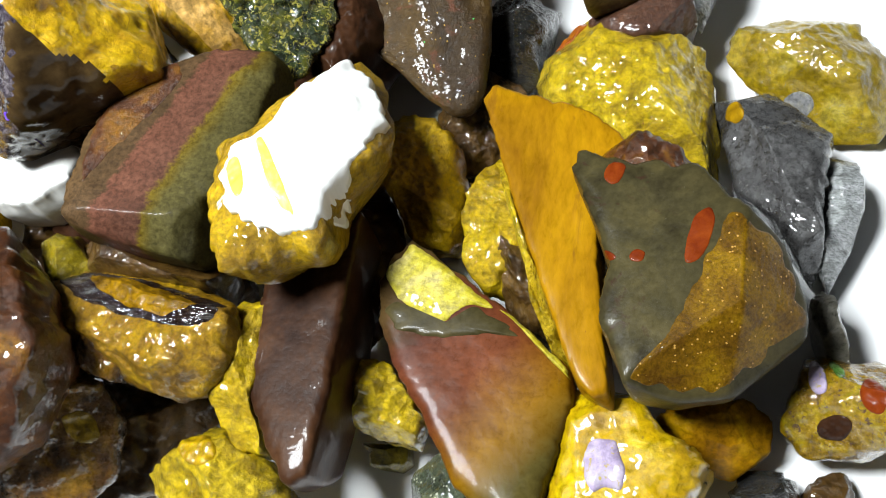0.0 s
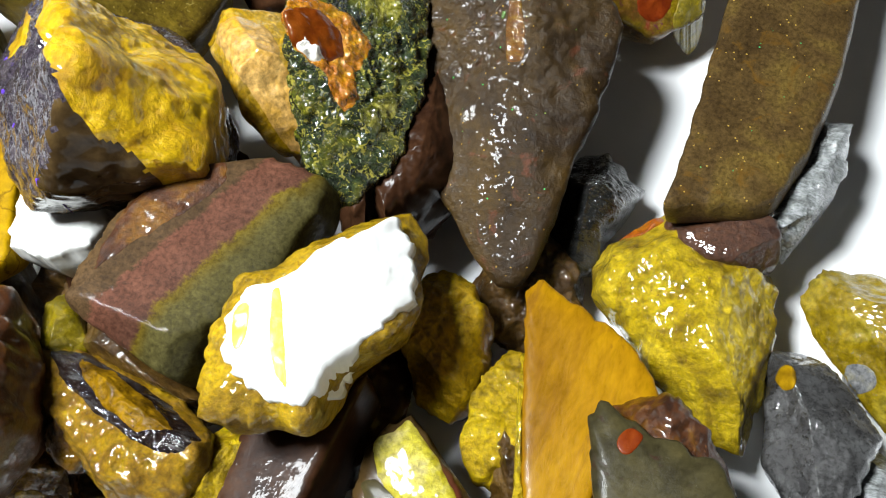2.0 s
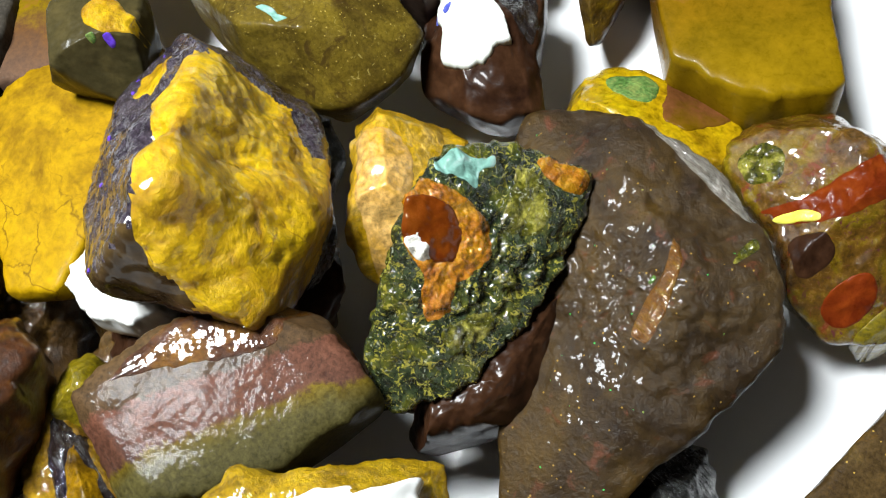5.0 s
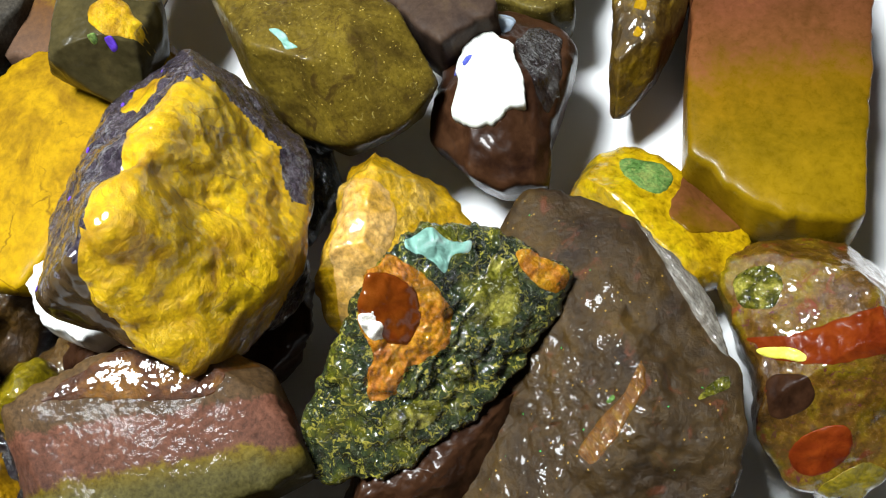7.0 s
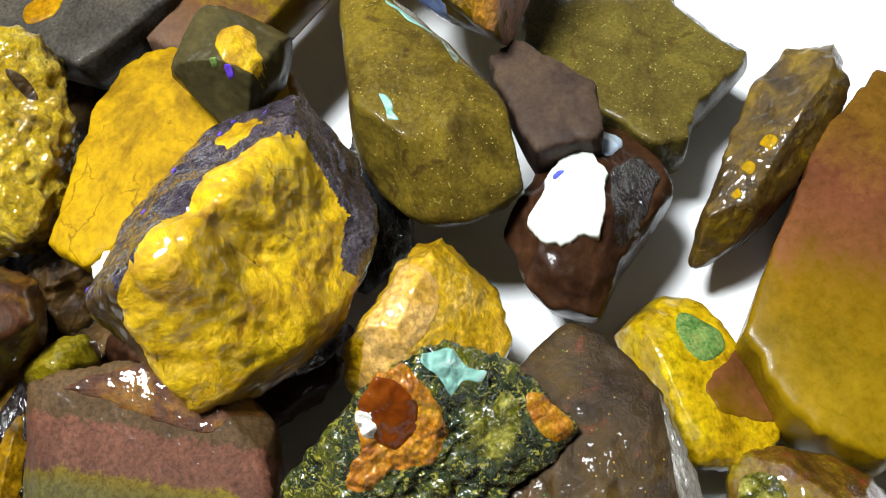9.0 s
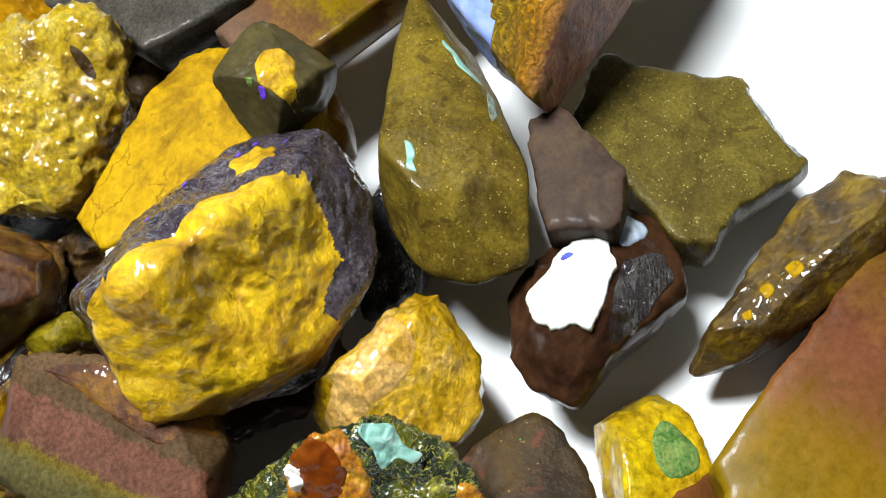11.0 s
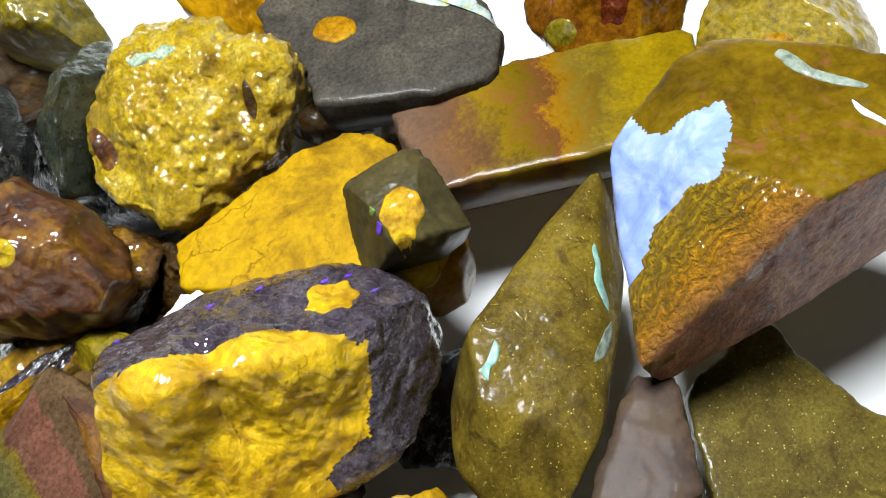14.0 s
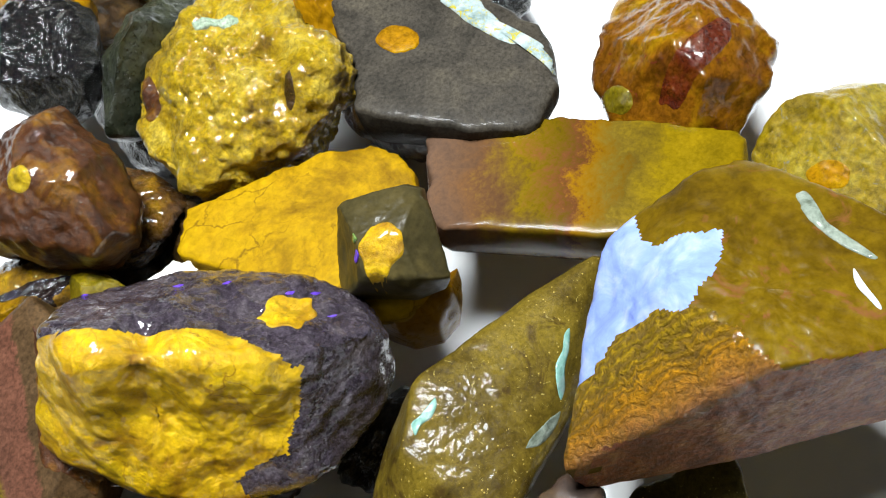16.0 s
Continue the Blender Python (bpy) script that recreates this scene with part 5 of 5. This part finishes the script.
inlay("white_nugget", "opal_core", "whiteopal", 0.08, [(-0.65, -1.25), (-0.92, -0.65), (-0.85, -0.15), (-0.45, 0.20), (-0.2, 0.75), (0.12, 1.1), (0.45, 1.75), (0.7, 1.6), (0.92, 1.25), (1.12, 0.9), (1.15, 0.5), (1.05, 0.1), (0.8, -0.35), (0.68, -0.75), (0.66, -1.1), (0.5, -1.42), (0.35, -1.45), (0.15, -1.35), (-0.25, -1.45)], "milky white opal core", lumps=0.12, level=True)
bpy.context.view_layer.update()
inlay("white_nugget/opal_core", "yellow_stain", "lemon", 0.012, [(-0.52, -1.12), (-0.75, -0.78), (-0.85, -0.4), (-0.72, -0.25), (-0.6, -0.4), (-0.45, -0.85)], "lemon-yellow stain")
inlay("white_nugget/opal_core", "yellow_stain", "lemon", 0.012, [(-0.5, 0.0), (-0.42, 0.1), (-0.2, -0.25), (0.0, -0.6), (0.25, -1.1), (0.35, -1.35), (0.12, -1.2), (-0.1, -0.85), (-0.3, -0.4)], "lemon-yellow stain")
inlay("jasper_slab", "red_fleck", "redfleck", 0.012, [(-0.02, -0.07), (0.23, -0.03), (0.46, 0.54), (0.43, 0.93), (0.17, 0.80), (0.05, 0.38)], "red jasper fleck")
inlay("jasper_slab", "red_fleck", "redfleck", 0.012, [(-0.70, 0.05), (-0.52, 0.02), (-0.47, 0.19), (-0.62, 0.25), (-0.72, 0.15)])
inlay("jasper_slab", "red_fleck", "redfleck", 0.012, [(-0.97, 0.06), (-0.85, 0.11), (-0.93, 0.19), (-1.10, 0.29)])
inlay("jasper_slab", "red_fleck", "redfleck", 0.012, [(-1.03, 1.21), (-0.87, 1.20), (-0.73, 1.59), (-1.00, 1.64), (-1.11, 1.39)])
inlay("jasper_slab", "brown_field", "brownspeckfine", 0.01, [(0.52, -1.51), (0.98, -1.08), (1.58, -0.50), (1.56, -0.31), (1.32, 0.38), (0.61, 0.79), (0.27, -0.03), (-0.14, -0.91), (-0.72, -1.58), (-0.22, -1.69)], "speckled rusty brown field")
inlay("maroon_slab", "cream_cap", "cream", 0.06, [(-1.26, 1.21), (-0.87, 0.89), (-0.46, 0.79), (-0.08, 1.09), (0.29, 1.04), (-0.53, 1.79), (-1.10, 2.13), (-1.50, 1.63)], "cream-yellow cap")
inlay("maroon_slab", "dark_band", "darkband", 0.035, [(-1.21, 0.66), (-0.48, 0.53), (0.21, 0.64), (0.81, 0.57), (0.54, 0.79), (0.00, 1.09), (-0.45, 0.76), (-0.87, 0.87), (-1.26, 1.16), (-1.45, 1.08)], "dark grey band")
inlay("maroon_slab", "yellow_rind", "cream", 0.05, [(0.53, 0.94), (1.08, 0.36), (1.45, 0.00), (1.66, -0.15), (1.15, 0.52), (0.72, 0.96), (0.28, 1.10)], "cream-yellow rind")
inlay("yellow_wedge", "violet_opal", "lilac", 0.06, [(-0.37, -0.30), (-0.21, -0.52), (-0.06, -0.36), (0.18, -0.43), (0.25, -0.12), (0.09, 0.27), (-0.24, 0.36), (-0.39, 0.11)], "lilac opal patch")
inlay("yellow_boulder", "red_tip", "redtip", 0.06, [(-1.13, 0.97), (-0.82, 1.39), (-0.77, 1.48), (-1.07, 1.54), (-1.44, 1.25), (-1.61, 0.94)], "orange-red tip")
inlay("dark_grey_stone", "ring_mark", "yellowplate", 0.04, [(-0.73, 0.68), (-0.56, 0.54), (-0.41, 0.61), (-0.46, 0.90), (-0.65, 1.08), (-0.79, 0.92)], "yellowish ring mark")
inlay("opal_nugget", "lilac_vein", "lilac", 0.06, [(-0.53, 0.04), (-0.32, -0.00), (-0.31, 0.41), (-0.40, 0.66), (-0.50, 0.80), (-0.58, 0.34)], "lilac opal vein")
inlay("opal_nugget", "green_vein", "greenopal", 0.07, [(-0.16, 0.23), (-0.03, 0.37), (-0.17, 0.75), (-0.29, 0.66)], "green opal vein")
inlay("opal_nugget", "red_spot", "redfleck", 0.03, [(0.13, -0.26), (0.36, -0.35), (0.45, 0.01), (0.25, 0.41), (0.03, 0.01)], "red spot")
inlay("red_stone", "red_patch", "redfleck", 0.03, [(-0.21, -1.02), (0.31, -0.52), (0.67, 0.33), (0.03, 0.57), (-0.20, -0.11), (-0.45, -0.85), (-0.80, -1.11)], "red patch")
inlay("red_stone", "red_patch", "redfleck", 0.03, [(1.13, -1.65), (1.40, -1.39), (1.38, -0.69), (0.96, -0.63), (0.78, -1.11), (0.75, -1.59)], "red patch")
inlay("red_stone", "yellow_line", "lemon", 0.05, [(-0.51, -1.17), (-0.24, -1.00), (0.10, -0.72), (0.05, -0.59), (-0.30, -0.78), (-0.63, -1.18)], "yellow line")
inlay("yellow_green_stone", "green_film", "greenopal", 0.05, [(-0.68, -0.15), (-0.12, -0.09), (0.09, 0.32), (-0.37, 0.78), (-0.92, 0.36), (-1.17, -0.04)], "green-blue opal film")
inlay("yellow_green_stone", "grey_end", "oliveamber", 0.05, [(0.43, -0.04), (0.87, 0.08), (1.17, 0.90), (1.14, 1.09), (0.61, 1.05), (-0.28, 0.84), (0.09, 0.32)], "olive-grey end")
inlay("small_dark_stone", "yellow_patch", "golden", 0.05, [(0.51, 0.10), (0.3, 0.02), (0.11, -0.08), (-0.19, 0.12), (-0.22, 0.42), (0.0, 0.66), (0.25, 0.62), (0.48, 0.72), (0.68, 0.50), (0.58, 0.3)], "bright yellow patch")
inlay("small_dark_stone", "violet_spot", "deepviolet", 0.05, [(0.65, 0.18), (0.52, 0.21), (0.48, 0.05), (0.62, 0.04)], "violet spot")
inlay("dark_plate", "opal_patch", "opalmix", 0.05, [(-0.74, 0.33), (-0.92, 1.08), (-1.42, 1.44), (-1.11, 2.18), (-1.06, 1.15), (-1.32, -0.51), (-0.70, -0.70)], "blue-grey and yellow opal patch")
inlay("dark_plate", "rust_spot", "orange", 0.04, [(0.89, -0.71), (0.76, -0.20), (0.25, 0.02), (0.02, -0.42), (0.32, -0.91), (0.73, -0.92)], "rusty spot")
inlay("nugget", "pale_patch", "palegreen", 0.06, [(-0.18, -0.63), (-0.62, -0.52), (-0.97, -0.09), (-1.14, -0.57), (-0.72, -0.71), (-0.33, -1.12)], "pale green opal patch")
inlay("peach_nugget", "peach_face", "peachface", 0.06, [(0.79, -1.50), (1.09, -1.12), (0.66, -0.40), (0.07, 0.26), (-0.56, 0.40), (-1.01, -0.15), (-0.12, -0.80), (0.88, -1.52)], "peach smooth face")
inlay("small_dark_stone", "green_spot", "greenopal", 0.05, [(0.47, -0.02), (0.38, 0.02), (0.35, -0.15), (0.45, -0.14)], "green spot")
inlay("red_cobble", "dark_red_band", "darkred", 0.03, [(1.44, 0.67), (1.32, 1.08), (0.86, 1.15), (-0.15, 0.99), (-0.43, 0.60), (0.41, 0.59), (1.08, 0.58)], "dark red band")
inlay("red_cobble", "olive_spot", "olive", 0.03, [(1.95, -0.10), (1.88, 0.27), (1.57, 0.39), (1.48, -0.12), (1.66, -0.54)], "olive spot")
inlay("olive_cobble", "orange_stain", "orange", 0.02, [(0.87, -0.20), (0.64, 0.27), (0.32, 0.19), (0.37, -0.33), (0.76, -0.55)], "orange stain")
inlay("olive_plate", "pale_edge", "silver", 0.02, [(-0.44, 1.51), (0.41, 1.98), (0.53, 2.14), (-0.21, 1.82), (-1.08, 1.39), (-1.34, 1.16)], "pale bluish edge")
inlay("leaning_stone", "yellow_spot", "yellowplate", 0.02, [(0.74, -0.65), (0.57, -0.47), (0.36, -0.58), (0.49, -0.77)], "yellow spot")
inlay("leaning_stone", "yellow_spot", "yellowplate", 0.02, [(0.46, -0.21), (0.26, 0.01), (0.05, -0.14), (0.16, -0.36)])
inlay("leaning_stone", "yellow_spot", "yellowplate", 0.02, [(1.03, -0.99), (1.00, -0.84), (0.82, -0.88), (0.89, -1.05)])
# the wet sheen on this stone's edge is painted as a pale silvery patch
inlay("long_brown_stone", "silver_sheen", "sheenbrown", 0.02, [(-1.40, 2.21), (-0.40, 2.07), (0.38, 2.05), (0.50, 2.23), (-0.50, 2.52), (-1.52, 2.58), (-2.06, 2.28)], "silvery fibrous sheen painted as a pale patch")
inlay("long_brown_stone", "yellow_streak", "yellowmoss", 0.02, [(0.80, 1.62), (0.87, 1.89), (0.64, 1.97), (0.62, 1.63), (0.77, 1.27)], "yellow streak")
inlay("long_brown_stone", "rusty_streak", "rust", 0.02, [(0.73, -0.38), (0.63, 0.13), (0.26, 0.93), (-0.15, 1.13), (0.14, 0.75), (0.25, 0.12), (0.42, -0.44)], "rusty streak")
inlay("long_brown_stone", "green_spark", "greenopal", 0.02, [(0.17, 0.34), (0.17, 0.46), (0.08, 0.47), (0.11, 0.31)], "green spark")
inlay("striped_stone", "rough_back", "redbrown", 0.03, [(-1.12, -1.11), (-0.82, -0.40), (-0.37, 0.26), (0.04, 1.04), (-0.28, 1.78), (-1.08, 1.37), (-1.25, 0.03)], "rough brown back")
inlay("red_stone", "brown_hollow", "darkmar", 0.02, [(0.37, -1.60), (0.58, -1.23), (0.53, -0.85), (0.19, -0.78), (-0.12, -1.09), (-0.17, -1.33)], "dark brown hollow")
inlay("red_stone", "olive_base", "olive", 0.03, [(1.72, -1.72), (2.02, -1.09), (1.84, -0.33), (1.51, -0.55), (1.45, -1.09), (1.43, -1.56)], "olive base")
inlay("red_stone", "yellow_moss", "yellowmoss", 0.03, [(-1.18, -0.94), (-0.78, -0.60), (-1.12, -0.13), (-1.62, -0.21), (-1.72, -0.73)], "yellow mossy patch")
inlay("yellow_pebble", "grey_patch", "yellowgreyspot", 0.02, [(-0.58, -0.65), (-0.30, -0.84), (-0.02, -0.69), (-0.25, -0.41), (-0.65, -0.37)], "grey patch")
inlay("nugget", "brown_streak", "redbrown", 0.03, [(1.37, -0.71), (1.59, -0.37), (1.36, -0.24), (1.02, -0.35), (0.76, -1.32), (0.99, -1.42)], "brown wet streak")
inlay("nugget", "dark_hollow", "brown", 0.03, [(-0.57, 1.59), (-0.51, 1.80), (-0.86, 1.72), (-1.06, 1.35), (-0.75, 1.45)], "dark hollow")
inlay("brown_block", "ochre_patch", "ochre2", 0.03, [(0.47, 0.50), (0.34, 0.80), (0.00, 0.86), (-0.09, 0.47), (0.26, 0.24)], "ochre patch")
inlay("opal_nugget", "dark_spot", "darkmar", 0.05, [(-0.46, -0.52), (-0.10, -0.58), (0.03, -0.36), (-0.24, -0.19), (-0.53, -0.28)], "dark spot")
inlay("wet_boulder", "ochre_patch", "ochre2", 0.04, [(1.17, -0.59), (1.50, -0.37), (1.32, 0.02), (0.98, -0.20)], "ochre patch")
inlay("wet_boulder", "ochre_patch", "ochre2", 0.04, [(0.80, 0.22), (1.04, 0.44), (0.58, 0.74), (0.35, 0.50)])
inlay("ochre_nugget", "smooth_face", "yellowclear", 0.05, [(-0.18, 0.27), (0.29, 0.32), (0.25, 0.68), (-0.15, 0.91), (-0.78, 0.80)], "smooth yellow face")
inlay("crescent_stone", "dark_rim", "blackgloss", 0.03, [(-1.08, 0.36), (-0.28, 0.07), (0.66, -0.16), (1.36, -0.05), (1.52, 0.25), (0.90, 0.50), (0.04, 0.72), (-0.97, 0.86), (-1.60, 0.75)], "black rim of the hollow")
inlay("crescent_stone", "lens", "lens", 0.06, [(-0.68, 0.45), (-0.10, 0.15), (0.68, -0.03), (1.29, 0.20), (0.43, 0.53), (-0.34, 0.73), (-1.02, 0.75)], "smooth ochre lens")
inlay("golden_boulder", "yellow_patch", "golden", 0.025, [(-1.72, -0.2), (-1.85, 0.0), (-2.12, 0.1), (-1.95, 0.3), (-2.0, 0.5), (-1.75, 0.55), (-1.6, 0.75), (-1.45, 0.55), (-1.2, 0.5), (-1.28, 0.25), (-1.12, 0.08), (-1.4, 0.0), (-1.5, -0.2)], "yellow patch")
inlay("lamellar_stone", "white_vein", "turqgrey", 0.03, [(-1.1, -0.7), (-0.85, -0.2), (-0.8, 0.3), (-0.92, 0.9), (-1.0, 0.9), (-0.95, 0.35), (-1.0, -0.1), (-1.3, -0.6)], "whitish vein")
inlay("lamellar_stone", "white_vein", "paleblue", 0.03, [(-0.7, 0.6), (-0.42, 0.9), (-0.3, 1.4), (-0.38, 1.4), (-0.52, 0.98)])
inlay("mixed_opal", "orange_ring", "ringorange", 0.06, [(-1.23, -0.37), (-1.13, 0.03), (-0.73, 0.33), (-0.33, 0.40), (0.07, 0.03), (0.02, -0.47), (0.2, -0.87), (0.17, -1.27), (-0.1, -1.1), (-0.23, -0.85), (-0.63, -0.80)], "orange jasper ring")
inlay("mixed_opal", "eye", "eyered", 0.10, [(-1.03, -0.42), (-0.93, -0.07), (-0.63, 0.10), (-0.33, 0.0), (-0.15, -0.42), (-0.33, -0.64), (-0.73, -0.74)], "brick-red eye", level=True)
inlay("mixed_opal", "white_spot", "whitespot", 0.14, [(-0.75, -0.77), (-0.63, -0.47), (-0.43, -0.47), (-0.33, -0.57), (-0.33, -0.77), (-0.53, -0.80)], "white spot")
inlay("mixed_opal", "blue_film", "turq", 0.03, [(-1.3, 0.33), (-1.28, 0.73), (-1.0, 0.85), (-0.93, 1.13), (-0.75, 1.0), (-0.85, 0.75), (-0.63, 0.53), (-0.93, 0.43), (-1.13, 0.23)], "pale blue opal film")
inlay("mixed_opal", "orange_patch", "ringorange", 0.03, [(-0.73, 1.55), (-0.5, 1.9), (-0.08, 2.18), (0.12, 1.83), (0.0, 1.6), (-0.43, 1.45)], "orange speckled patch")
inlay("mixed_opal", "yellow_patch", "yellowmoss", 0.02, [(-0.73, 1.33), (-0.5, 1.45), (-0.23, 1.4), (0.1, 1.2), (0.2, 0.83), (0.0, 0.6), (-0.23, 0.43), (-0.4, 0.8)], "yellow mossy patch")
inlay("mixed_opal", "yellow_patch", "yellowmoss", 0.02, [(0.27, -1.27), (0.37, -0.67), (0.45, -0.4), (0.6, -0.3), (0.7, -0.8), (0.57, -1.37)], "yellow mossy patch")
inlay("white_opal_stone", "opal_face", "whiteopal2", 0.07, [(0.48, -0.99), (0.2, -1.08), (-0.02, -0.99), (-0.25, -0.7), (-0.52, -0.59), (-0.8, -0.35), (-0.92, -0.09), (-0.72, 0.31), (-0.32, 0.45), (0.1, 0.25), (0.48, 0.21), (0.78, 0.01), (0.7, -0.3), (0.78, -0.59)], "white opal face", level=True)
inlay("white_opal_stone", "blue_opal", "paleblue", 0.07, [(-1.1, 0.35), (-1.3, 0.2), (-1.55, 0.6), (-1.35, 1.0), (-1.0, 0.95), (-0.62, 0.51)], "pale blue opal")
inlay("white_opal_stone", "blue_edge", "deepblue", 0.10, [(-0.52, -0.69), (-0.72, -0.49), (-0.65, -0.3), (-0.45, -0.15), (-0.4, -0.35), (-0.3, -0.45)], "deep blue opal edge")
inlay("white_opal_stone", "dark_edge", "blackgloss", 0.06, [(-0.42, 0.5), (-0.7, 0.9), (-0.8, 1.2), (-0.22, 1.35), (0.3, 1.0), (0.68, 0.7), (0.95, 0.25), (0.48, 0.3), (0.1, 0.4)], "black glossy edge")
inlay("vein_stone", "turquoise_vein", "turq", 0.03, [(-2.09, -0.42), (-2.25, -0.44), (-2.0, -0.2), (-1.69, 0.0), (-1.45, 0.25), (-1.25, 0.36), (-1.4, 0.1), (-1.6, -0.12), (-1.85, -0.2)], "turquoise vein")
inlay("vein_stone", "turquoise_vein", "turqgrey", 0.03, [(-1.25, 0.40), (-1.05, 0.52), (-0.8, 0.6), (-0.49, 0.66), (-0.3, 0.58), (-0.55, 0.5), (-0.79, 0.46), (-1.0, 0.42)])
inlay("vein_stone", "turquoise_vein", "turq", 0.03, [(0.31, -0.80), (0.12, -0.84), (0.2, -0.7), (0.41, -0.62), (0.6, -0.65), (0.78, -0.56), (0.7, -0.78), (0.5, -0.76)])
inlay("golden_boulder", "violet_flash", "deepviolet", 0.015, [(-1.31, -0.83), (-1.22, -0.88), (-1.12, -0.85), (-1.21, -0.78)], "violet flash")
inlay("golden_boulder", "violet_flash", "deepviolet", 0.015, [(-0.71, -1.35), (-0.62, -1.40), (-0.52, -1.37), (-0.61, -1.30)], "violet flash")
inlay("golden_boulder", "violet_flash", "deepviolet", 0.015, [(-2.24, 0.07), (-2.15, 0.02), (-2.05, 0.05), (-2.14, 0.12)], "violet flash")
inlay("golden_boulder", "violet_flash", "deepviolet", 0.015, [(-2.19, 0.62), (-2.10, 0.57), (-2.00, 0.60), (-2.09, 0.67)], "violet flash")
inlay("golden_boulder", "violet_flash", "deepviolet", 0.015, [(0.46, -2.20), (0.55, -2.25), (0.65, -2.22), (0.56, -2.15)], "violet flash")
inlay("golden_boulder", "violet_flash", "deepviolet", 0.015, [(-1.94, -0.12), (-1.85, -0.17), (-1.75, -0.14), (-1.84, -0.07)], "violet flash")
